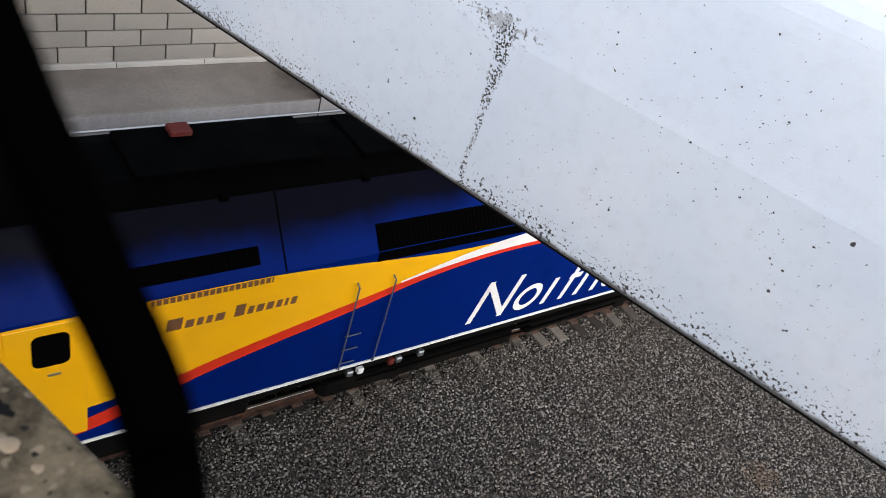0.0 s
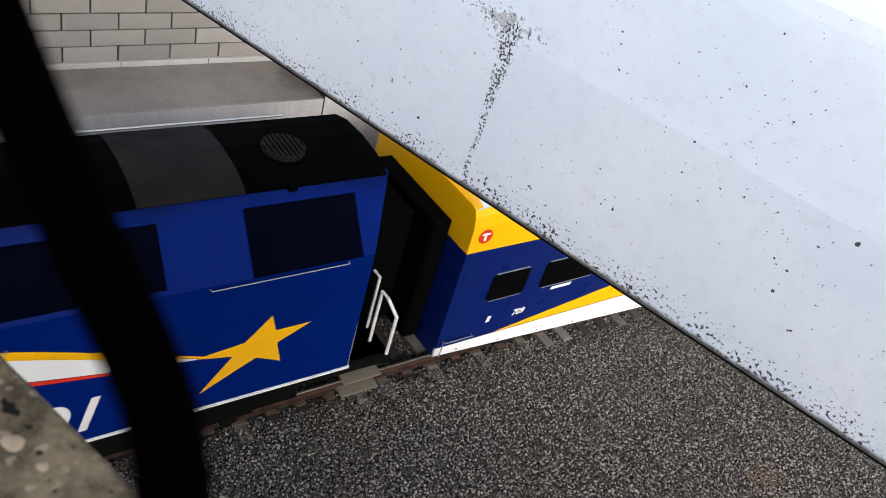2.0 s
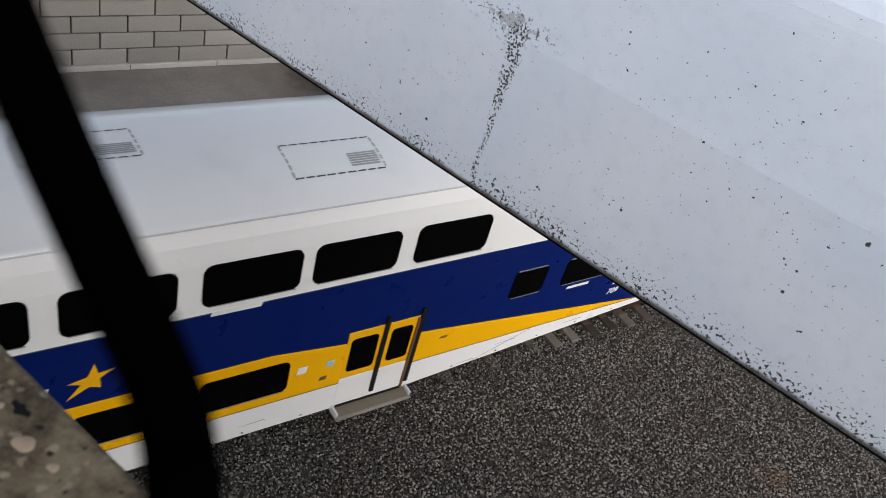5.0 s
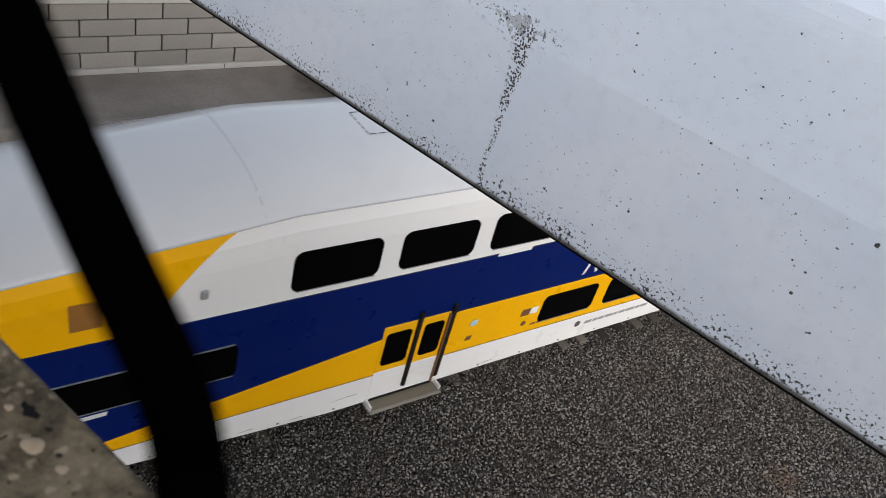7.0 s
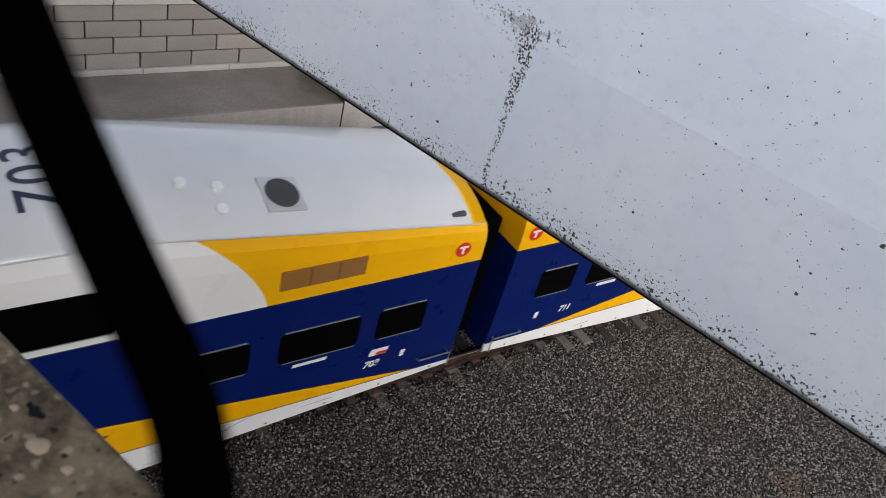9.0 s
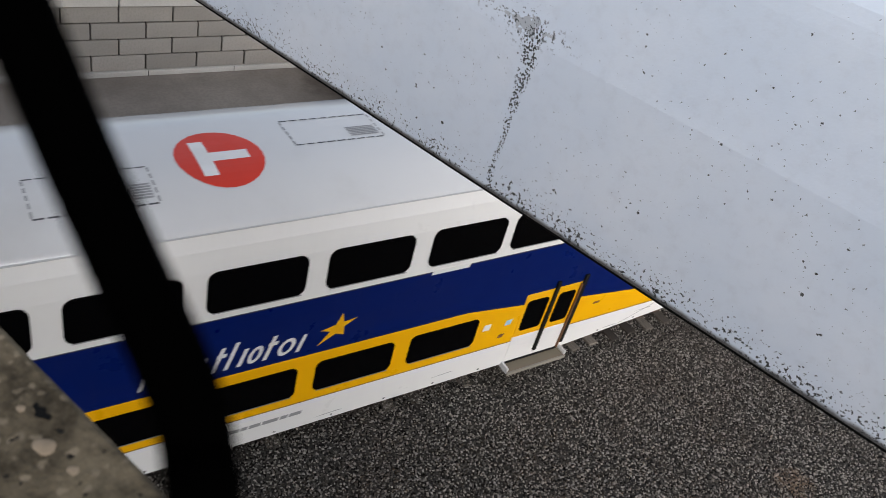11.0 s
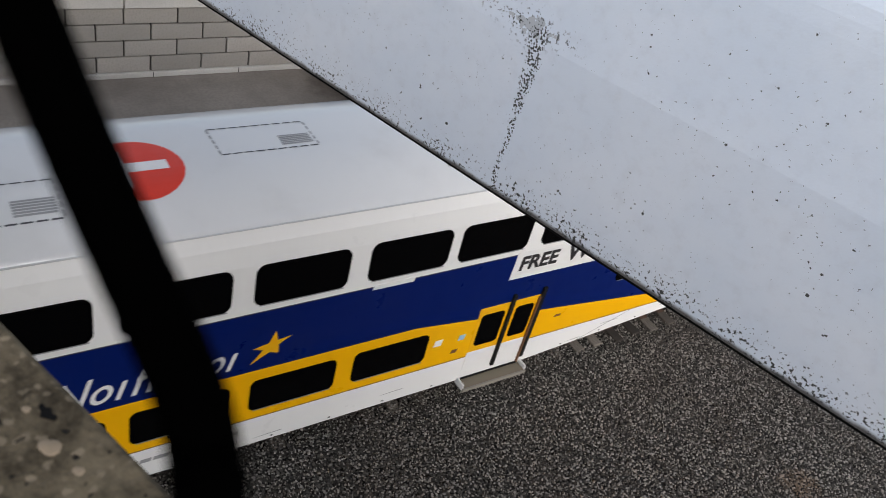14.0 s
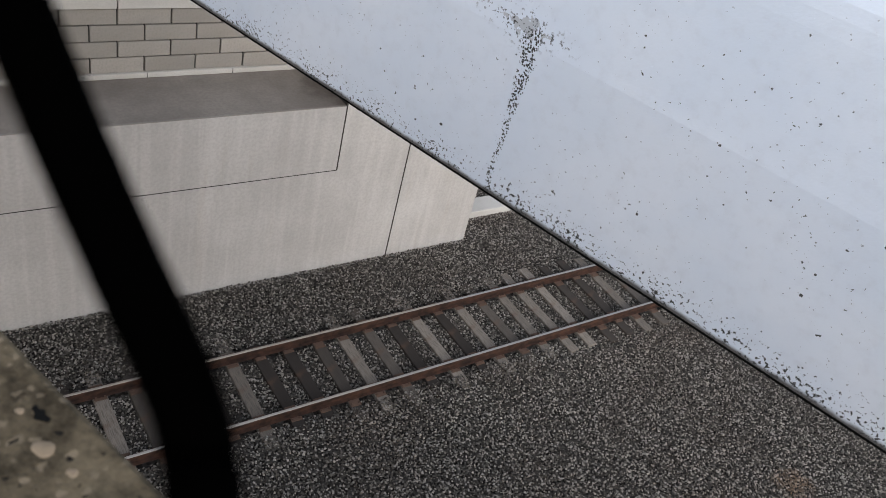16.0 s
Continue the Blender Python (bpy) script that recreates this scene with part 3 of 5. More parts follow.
def block_wall():
    """Running-bond wall of large grey blocks above the bench, each block its own piece."""
    wall = thing("wall_block", "grey split-face concrete block wall with dark open joints", "wall")
    tagged(wall, kind="structure")
    part("backing", boxed(-14, CORNER_X + 3, BLOCK_Y + 0.05, BLOCK_Y + 0.6, BENCH_Z + 0.0, 5.0), MORTAR, wall)
    proto = part("block", boxed(-0.431, 0.431, -0.0, 0.2, -0.1345, 0.1345, 0.008), BLOCK, wall)
    z0, rows, length = 3.835, 4, 0.886
    used = False
    for r in range(rows):
        off = 3.525 - (0.443 if r % 2 == 0 else 0.0)
        for i in range(-12, 5):
            x = off + i * length + 0.42
            if x > CORNER_X - 0.3 + 0.4:
                continue
            rnd = random.Random(r * 100 + i)
            m = pose(x, BLOCK_Y + rnd.uniform(-0.006, 0.006), z0 + 0.291 * r, 0, 0, rnd.uniform(-0.4, 0.4))
            if not used:
                proto.matrix_basis = m
                used = True
            else:
                shared("block", proto, wall, m)
    capp = part("cap_slab", boxed(-0.76, 0.76, -0.03, 0.5, 0, 0.16, 0.01), COPING_CONCRETE, wall, "pale concrete cap slab")
    for i in range(-8, 4):
        m = pose(3.5 + 0.77 + i * 1.54 - 1.54, BLOCK_Y - 0.02, 4.86)
        if i == -8:
            capp.matrix_basis = m
        else:
            shared("cap_slab", capp, wall, m)


def bridges():
    # the neighbouring bridge: a pale painted concrete edge beam
    turn = math.degrees(math.atan2(0.9573, -0.2891))
    at = pose(2.213, -6.533, 8.8, 0, 0, turn)
    prof = [(0, 0), (0, 0.722), (-0.0038, 0.765), (-0.029, 1.2), (-0.036, 1.26), (-0.047, 1.31), (-0.072, 1.355), (-0.13, 1.4), (-1.1, 1.4), (-1.1, 0.02)]
    b = thing("edge_beam", "pale blue-white painted concrete bridge edge beam, pitted and chipped", "bridge beam", at=at)
    tagged(b, kind="structure")
    part("beam_face", prism(prof, "x", -8, 15), FASCIA_PAINT, b)
    # thin black strip along the face's lower edge
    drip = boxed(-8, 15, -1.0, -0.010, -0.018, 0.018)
    part("drip_edge", drip, DRIP, b, "dark drip edge")
    for x in (-7.2, 14.2):
        part("pier", boxed(x - 0.5, x + 0.5, -1.05, -0.1, -9.2, -0.03, 0.02), WALL_CONCRETE, b)
    # the bridge that carries the camera
    turn = math.degrees(math.atan2(0.945, -0.327))
    at = pose(0.106, -8.354, 10.1, 0, 0, turn)
    d = thing("deck_ledge", "rough weathered concrete ledge of a footbridge deck", "bridge deck", at=at)
    tagged(d, kind="structure")
    bm = bmesh.new()
    n = 90
    rnd = random.Random(3)
    rows = []
    for i in range(n + 1):
        x = -2.0 + 6.0 * i / n
        j = rnd.uniform(-0.004, 0.003)
        rows.append([bm.verts.new(p) for p in ((x, 1.3, 0), (x, 0.16, 0.001 * rnd.random()), (x, 0.003 + j * 0.25, 0.0), (x, -0.003 + j * 0.25, -0.005), (x, 0.0, -0.3))])
    for a, c in zip(rows, rows[1:]):
        for q in range(4):
            bm.faces.new((a[q], a[q + 1], c[q + 1], c[q]))
    bmesh.ops.recalc_face_normals(bm, faces=bm.faces)
    part("ledge", bm, LEDGE, d)
    inv = at.inverted()
    for (wx, wy), r, mat in (((0.0694, -8.3844), 0.0095, PEBBLE), ((0.085, -8.418), 0.005, PEBBLE), ((0.060, -8.335), 0.004, PEBBLE)):
        q = inv @ Vector((wx, wy, 10.1))
        bm = bmesh.new()
        bmesh.ops.create_icosphere(bm, subdivisions=3, radius=r)
        rr = random.Random(int(r * 1e4))
        for vert in bm.verts:
            ang = math.atan2(vert.co.y, vert.co.x)
            vert.co *= 1 + 0.12 * math.sin(2 * ang + 1) + 0.08 * math.sin(3 * ang) + rr.uniform(-0.03, 0.03)
            vert.co.z *= 0.18
            vert.co += q
        part("aggregate_stone", bm, mat, d, "pale pebble set in the concrete", smooth=True)
    q = inv @ Vector((0.0741, -8.3455, 10.1))
    chip = [(-0.013, -0.001), (-0.010, -0.005), (-0.004, -0.0035), (0.001, -0.006), (0.006, -0.003), (0.012, -0.004), (0.011, 0.001), (0.004, 0.0025), (-0.001, 0.006), (-0.006, 0.003)]
    part("chip_hole", prism([(q.x + dx, q.y + dy) for dx, dy in chip], "z", -0.004, 0.0012), DRIP, d, "dark chipped hole")
    part("slab", boxed(-26, 15, 0.012, 6.0, -0.4, -0.03), LEDGE, d)
    for x in (-7.2, 14.2):
        part("pier", boxed(x - 0.5, x + 0.5, 0.4, 5.4, -10.5, -0.4, 0.02), WALL_CONCRETE, d)
    # black coated fence bar right before the lens
    p = [(0.02, -8.93, 10.09), (0.030, -8.87, 10.40), (0.0348, -8.8154, 10.5851), (0.0364, -8.8078, 10.5945), (0.0372, -8.7994, 10.604), (0.0357, -8.7898, 10.6127), (0.0319, -8.775, 10.6246), (0.027, -8.7545, 10.6415), (0.0229, -8.7352, 10.6579), (0.0211, -8.7275, 10.6642), (0.012, -8.69, 10.695), (-0.02, -8.58, 10.78), (-0.06, -8.45, 10.88)]
    f = part("fence_bar", tube(glide(p, 90), 0.0068, 16), GLOSSY_BAR, smooth=True)
    tagged(f, "bent black coated steel fence bar standing on the ledge", "fence bar")


# ---- the train ----
SIDE = 1.5
COACH_L = 25.4


def coach_ring(x):
    """Half of the body's outline at x, from the skirt to the eave: the ends rise below and drop above."""
    e = min(x, COACH_L - x)
    skirt = 0.42 + 0.45 * max(0.0, 1 - e / 6.3)
    low = 3.98 if x < COACH_L / 2 else 3.82
    eave = low + (4.53 - low) * min(1.0, e / 5.3)
    return skirt, eave


def crown(x):
    """How far the roof's middle stands above its eaves."""
    drop = 0.20 if x < COACH_L / 2 else 0.02
    return 0.36 - drop * max(0.0, 1 - min(x, COACH_L - x) / 5.3)


def bulge(y):
    """Share of the crown's height at y: flat over the middle, rounded at the shoulders."""
    return 1 - abs(y / 1.39) ** 3


def coach_body(parent):
    xs = [0, 0.5, 1, 2, 3, 4, 5.3, 6.3, 8, 10, 12.7, 15.4, 17.4, 19.1, 20.1, 21.4, 22.4, 23.4, 24.4, 24.9, 25.4]
    bm = bmesh.new()
    rings = []
    for x in xs:
        s, e = coach_ring(x)
        m = 3.15 + (e - 3.15) * 0.62
        half = [(-1.30, s), (-SIDE + 0.02, s), (-SIDE, s + 0.03), (-SIDE, 2.2), (-SIDE, 3.15), (-SIDE + 0.015, m), (-SIDE + 0.05, m + (e - m) * 0.6), (-1.385, e), (-1.30, e + 0.03)]
        pts = half + [(-y, z) for y, z in half[::-1]]
        rings.append([bm.verts.new((x, y, z)) for y, z in pts])
    n = len(rings[0])
    for a, b in zip(rings, rings[1:]):
        for i in range(n):
            bm.faces.new((a[i], b[i], b[(i + 1) % n], a[(i + 1) % n]))
    for r in (rings[0], rings[-1]):
        bm.faces.new(r)
    bmesh.ops.recalc_face_normals(bm, faces=bm.faces)
    ob = part("body", bm, COACH_LIVERY, parent, "white, blue and yellow body side")
    # roof shell
    bm = bmesh.new()
    rings = []
    for x in xs:
        _, e = coach_ring(x)
        inset = 0.02 if x in (0, COACH_L) else 0
        ys = [-1.39, -1.37, -1.33] + [-1.26 + 0.14 * i for i in range(19)] + [1.33, 1.37, 1.39]
        rings.append([bm.verts.new((min(max(x, inset), COACH_L - inset), y, e - 0.012 + (0.0 if abs(y) > 1.38 else 0.025 + crown(x) * bulge(y)))) for y in ys])
    for a, b in zip(rings, rings[1:]):
        for i in range(len(a) - 1):
            bm.faces.new((a[i], a[i + 1], b[i + 1], b[i]))
    for r in (rings[0], rings[-1]):
        bm.faces.new(r)
    bmesh.ops.recalc_face_normals(bm, faces=bm.faces)
    part("roof", bm, ROOF_PAINT, parent, "pale grey-white metal roof", smooth=True)


def gutters(parent):
    xs = [0.05, 1, 2, 3, 4, 5.3, 8, 12.7, 17.4, 20.1, 21.4, 22.4, 23.4, 24.4, 25.35]
    for s in (-1, 1):
        part("gutter", tube([(x, s * 1.392, coach_ring(x)[1] + 0.004) for x in xs], 0.012, 6), SEAM_PALE, parent)


def roof_z(x, y):
    return coach_ring(x)[1] + 0.013 + crown(min(max(x, 0), COACH_L)) * bulge(y)


def roof_pose(x, y, rz=0.0):
    """A pose on the roof's skin, its z axis along the roof's normal."""
    dx = (roof_z(x + 0.05, y) - roof_z(x - 0.05, y)) / 0.1
    dy = (roof_z(x, y + 0.05) - roof_z(x, y - 0.05)) / 0.1
    nrm = Vector((-dx, -dy, 1)).normalized()
    q = Vector((0, 0, 1)).rotation_difference(nrm)
    return Matrix.Translation((x, y, roof_z(x, y))) @ q.to_matrix().to_4x4() @ pose(0, 0, 0, 0, 0, rz)


def draped(name, outline, mat, parent, lift=0.006, label="", cell=0.12):
    """A flat marking laid on the curved roof: a filled outline cut into cells that follow the skin."""
    bm = bmesh.new()
    f = bm.faces.new([bm.verts.new((x, y, 0)) for x, y in outline])
    xs, ys = [p[0] for p in outline], [p[1] for p in outline]
    for lo, hi, nrm in ((min(xs), max(xs), (1, 0, 0)), (min(ys), max(ys), (0, 1, 0))):
        c = lo + cell
        while c < hi - 0.01:
            bmesh.ops.bisect_plane(bm, geom=bm.verts[:] + bm.edges[:] + bm.faces[:], plane_co=Vector(nrm) * c, plane_no=nrm)
            c += cell
    for v in bm.verts:
        v.co.z = roof_z(v.co.x, v.co.y) + lift
    bmesh.ops.recalc_face_normals(bm, faces=bm.faces)
    for f in bm.faces:
        f.normal_update()
        if f.normal.z < 0:
            f.normal_flip()
    return part(name, bm, mat, parent, label)


def window(parent, x0, x1, z0, z1, r=0.11, trim=False, y=-SIDE):
    """A sealed dark pane in a thin frame; the middle-level ones carry bright trim above and below."""
    fr = part("window", prism(rounded(x0 - 0.018, x1 + 0.018, z0 - 0.018, z1 + 0.018, r + 0.015), "y", y - 0.006, y + 0.02), SEAL, parent, "dark tinted window")
    part("pane", prism(rounded(x0, x1, z0, z1, r), "y", y - 0.010, y + 0.01), GLASS, fr)
    part("sill_trim", boxed(x0 + r * 0.6, x1 - r * 0.3, y - 0.014, y, z0 - 0.022, z0 - 0.010), TRIM_METAL, fr)
    if trim:
        part("head_trim", boxed(x0 + r * 0.5, x1 - r * 0.4, y - 0.016, y, z1 + 0.012, z1 + 0.028), TRIM_METAL, fr)


def door(parent, x0, x1):
    """A pair of sliding leaves, yellow above and white below, over a worn step."""
    y = -SIDE
    d = part("door", boxed(x0 - 0.02, x1 + 0.02, y - 0.006, y + 0.03, 0.46, 2.13, 0.004), YELLOW_PAINT, parent, "double sliding door, yellow over white")
    mid = (x0 + x1) / 2
    part("lower_panel", boxed(x0 - 0.03, x1 + 0.03, y - 0.010, y, 0.45, 1.12, 0.003), WHITE_PAINT, d)
    for a, b in ((x0 + 0.05, mid - 0.12), (mid + 0.12, x1 - 0.14)):
        part("pane", prism(rounded(a, b, 1.26, 1.97, 0.07), "y", y - 0.018, y), GLASS, d)
    for xe, w in ((mid - 0.055, 0.075), (x1 - 0.05, 0.08)):
        part("edge_seal", boxed(xe, xe + w, y - 0.05, y - 0.004, 0.62, 2.30, 0.006), RUBBER, d)
    part("door_post", boxed(x1 - 0.09, x1 - 0.05, y - 0.045, y - 0.004, 0.5, 2.1, 0.005), BROWN_LETTER, d)
    part("threshold", boxed(x0, x1 - 0.05, y - 0.03, y, 0.46, 0.50, 0.004), RUBBER, d)
    st = part("step", boxed(x0 - 0.06, x1 + 0.02, y - 0.22, y + 0.05, 0.40, 0.43, 0.006), STEP_DARK, parent, "worn folding metal step")
    part("lip", boxed(x0 - 0.07, x1 + 0.03, y - 0.245, y - 0.21, 0.37, 0.44, 0.006), STEP_METAL, st)
    for xe in (x0 - 0.07, x1 + 0.01):
        part("cheek", boxed(xe, xe + 0.03, y - 0.21, y + 0.03, 0.38, 0.52, 0.006), WHITE_PAINT, st)


def side_plate(name, pts, mat, parent, label="", lift=0.004, y=-SIDE):
    """A flat painted shape on the body's side."""
    return part(name, prism(pts, "y", y - lift, y + 0.001), mat, parent, label)


def star(cx, cz, s):
    pts = []
    arms = [(1.05, 0.42), (0.16, 0.95), (-0.98, 0.02), (-1.05, -1.02), (0.42, -0.62)]
    inner = [(0.32, 0.30), (-0.14, 0.22), (-0.42, -0.18), (-0.08, -0.42), (0.38, -0.02)]
    for a, b in zip(arms, inner):
        pts += [a, b]
    return [(cx + s * p, cz + s * q) for p, q in pts]


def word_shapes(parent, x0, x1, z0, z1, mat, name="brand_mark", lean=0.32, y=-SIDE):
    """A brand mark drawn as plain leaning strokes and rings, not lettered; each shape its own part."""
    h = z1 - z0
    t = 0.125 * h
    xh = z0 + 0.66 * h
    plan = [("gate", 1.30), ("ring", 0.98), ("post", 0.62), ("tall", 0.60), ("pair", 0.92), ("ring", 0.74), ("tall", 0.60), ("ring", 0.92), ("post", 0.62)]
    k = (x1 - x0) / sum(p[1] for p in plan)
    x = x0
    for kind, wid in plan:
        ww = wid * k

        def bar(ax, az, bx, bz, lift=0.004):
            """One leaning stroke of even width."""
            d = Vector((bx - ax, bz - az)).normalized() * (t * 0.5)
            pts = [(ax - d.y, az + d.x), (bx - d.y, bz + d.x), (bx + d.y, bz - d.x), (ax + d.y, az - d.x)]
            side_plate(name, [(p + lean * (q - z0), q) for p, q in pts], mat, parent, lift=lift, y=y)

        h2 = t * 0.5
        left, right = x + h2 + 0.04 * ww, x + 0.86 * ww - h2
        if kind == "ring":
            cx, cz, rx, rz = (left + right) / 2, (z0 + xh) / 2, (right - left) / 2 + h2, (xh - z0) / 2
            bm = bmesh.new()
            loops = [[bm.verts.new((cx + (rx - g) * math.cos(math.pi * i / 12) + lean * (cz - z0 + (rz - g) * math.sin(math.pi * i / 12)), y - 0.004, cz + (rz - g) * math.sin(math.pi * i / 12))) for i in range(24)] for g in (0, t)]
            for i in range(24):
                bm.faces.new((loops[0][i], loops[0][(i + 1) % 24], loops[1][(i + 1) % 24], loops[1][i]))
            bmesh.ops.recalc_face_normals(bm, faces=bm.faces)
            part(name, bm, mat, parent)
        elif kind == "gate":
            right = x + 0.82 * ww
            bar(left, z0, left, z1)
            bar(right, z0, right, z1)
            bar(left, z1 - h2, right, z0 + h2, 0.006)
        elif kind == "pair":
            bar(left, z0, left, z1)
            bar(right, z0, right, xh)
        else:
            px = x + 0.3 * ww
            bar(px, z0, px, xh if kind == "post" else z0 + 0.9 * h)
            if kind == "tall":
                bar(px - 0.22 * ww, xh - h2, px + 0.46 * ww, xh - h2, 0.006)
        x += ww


def round_mark(parent, x, z, r, y=-SIDE):
    """A small red disc with white bars on the side."""
    d = side_plate("round_sign", disc(x, z, r), RED_PAINT, parent, "red disc with white bars")
    side_plate("bar", rounded(x - 0.6 * r, x + 0.62 * r, z + 0.2 * r, z + 0.52 * r, 0.01, 1), WHITE_PAINT, d, lift=0.008)
    side_plate("bar", rounded(x - 0.2 * r, x + 0.14 * r, z - 0.62 * r, z + 0.2 * r, 0.01, 1), WHITE_PAINT, d, lift=0.008)


WHEEL_R = 0.455


def bogie(parent, cx):
    b = part("bogie", boxed(-1.7, 1.7, -1.15, 1.15, 0.32, 0.62, 0.04), UNDER, parent, "sooty steel bogie frame")
    b.matrix_basis = pose(cx, 0, 0)
    for y in (-1.18, 1.18):
        for x in (-1.25, 1.25):
            part("axle_box", boxed(x - 0.14, x + 0.14, y - 0.06, y + 0.06, 0.34, 0.6, 0.03), UNDER, b)
    for dx in (-1.25, 1.25):
        bm = tube([(0, -1.1, 0), (0, 1.1, 0)], 0.08, 12)
        for s in (-1, 1):
            ring = [(s * 0.69, 0.48), (s * 0.72, 0.48), (s * 0.725, WHEEL_R), (s * 0.825, WHEEL_R - 0.004), (s * 0.825, 0.39), (s * 0.77, 0.36), (s * 0.77, 0.14), (s * 0.83, 0.10)]
            loops = [[bm.verts.new((r * math.cos(2 * math.pi * i / 28), y, r * math.sin(2 * math.pi * i / 28))) for i in range(28)] for y, r in ring]
            for p, q in zip(loops, loops[1:]):
                for i in range(28):
                    bm.faces.new((p[i], p[(i + 1) % 28], q[(i + 1) % 28], q[i]))
            bm.faces.new(loops[0])
            bm.faces.new(loops[-1])
        bmesh.ops.recalc_face_normals(bm, faces=bm.faces)
        w = part("wheelset", bm, RUST, b, "pair of steel wheels on an axle")
        w.matrix_basis = pose(dx, 0, WHEEL_R)


def coach():
    c = thing("passenger_coach", "double-deck rail coach in white, blue and yellow paint", "rail coach", "coaches of the train")
    coach_body(c)
    gutters(c)
    part("underframe", boxed(0.4, COACH_L - 0.4, -1.2, 1.2, 0.62, 1.0), UNDER, c)
    part("belly", boxed(6.4, COACH_L - 6.4, -1.28, 1.28, 0.34, 0.7, 0.05), UNDER, c)
    for cx in (3.1, COACH_L - 3.1):
        bogie(c, cx)
    for x in (5.27, 6.97, 8.66, 10.36, 12.03, 13.70, 15.38, 16.93, 18.58):
        window(c, x, x + 1.33, 3.33, 3.98, 0.12)
    for i in range(4):
        x = 10.45 + 1.67 * i
        window(c, x, x + 1.34, 1.24, 1.84, 0.10)
    for x0, x1 in ((0.80, 1.62), (2.02, 3.34), (3.72, 4.58), (20.90, 21.64), (22.12, 23.38)):
        window(c, x0, x1, 1.98, 2.56, 0.09, True)
    for x0, x1 in ((7.03, 8.33), (17.77, 19.09)):
        door(c, x0, x1)
    # grilles in the yellow ends
    side_plate("grille", [(2.47, 3.44), (2.84, 3.44), (2.84, 3.85), (2.47, 3.85)], VENT_BROWN, c, "brown ventilation grille", 0.01)
    g = part("grille", prism([(21.98, 3.42), (23.27, 3.42), (23.27, 3.74), (21.98, 3.74)], "y", -SIDE - 0.012, -SIDE + 0.02), VENT_BROWN, c, "long brown ventilation grille")
    for i in range(1, 3):
        x = 21.98 + 0.43 * i
        part("divider", boxed(x - 0.012, x + 0.012, -SIDE - 0.018, -SIDE, 3.43, 3.73), BROWN_LETTER, g)
    round_mark(c, 0.28, 3.50, 0.135)
    round_mark(c, 24.98, 3.48, 0.135)
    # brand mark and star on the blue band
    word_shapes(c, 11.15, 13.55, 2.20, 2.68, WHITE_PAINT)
    side_plate("star_mark", star(14.02, 2.50, 0.28), YELLOW_PAINT, c, "yellow star")
    # a grey marker lamp on the white, thin dark lines along the colour edges
    part("marker_lamp", boxed(4.00, 4.10, -SIDE - 0.05, -SIDE, 3.55, 3.70, 0.02), GREY_MARK, c, "small grey marker lamp")
    part("band_edge", boxed(4.95, 20.3, -SIDE - 0.003, -SIDE, 3.183, 3.197), SEAM_MARK, c)
    for x, z, w in ((4.7, 0.62, 0.3), (5.6, 0.56, 0.22), (6.3, 0.7, 0.5), (9.3, 0.52, 0.35), (13.9, 0.56, 0.5), (16.1, 0.66, 0.45), (20.2, 0.6, 0.4), (21.0, 0.82, 0.5), (22.6, 0.86, 0.6), (2.2, 0.86, 0.4)):
        side_plate("scuff", [(x, z), (x + w, z + 0.012), (x + w * 0.9, z + 0.024), (x + w * 0.4, z + 0.014)], GREY_MARK, c, lift=0.0025)
    side_plate("scratch", [(20.46, 0.53), (21.84, 1.00), (21.84, 1.01), (20.46, 0.54)], GREY_MARK, c, lift=0.0025)
    for i in range(26):
        x = 0.5 + 0.98 * i
        if not 6.8 < x < 8.6 and not 17.5 < x < 19.3:
            side_plate("bolt", disc(x, coach_ring(x)[0] + 0.09, 0.018, 8), SEAM_MARK, c, lift=0.006)
    # lines of small writing, as bars
    for x0, z0, h, ws in ((11.85, 0.765, 0.07, (0.20, 0.12, 0.16, 0.22, 0.10, 0.18, 0.26, 0.12, 0.2)), (10.28, 1.205, 0.045, (0.14, 0.1, 0.16, 0.12, 0.18, 0.1))):
        x = x0
        for w in ws:
            side_plate("writing_bar", [(x, z0), (x + w, z0), (x + w + 0.015, z0 + h), (x + 0.015, z0 + h)], GREY_MARK if x0 > 11 else BROWN_LETTER, c)
            x += w + 0.03
    side_plate("round_mark", disc(11.66, 0.82, 0.075, 16), SEAM_MARK, c)
    side_plate("round_mark", disc(10.1, 1.3, 0.06, 16), BROWN_LETTER, c)
    side_plate("small_plate", [(10.16, 1.51), (10.34, 1.51), (10.36, 1.66), (10.18, 1.66)], WHITE_PAINT, c)
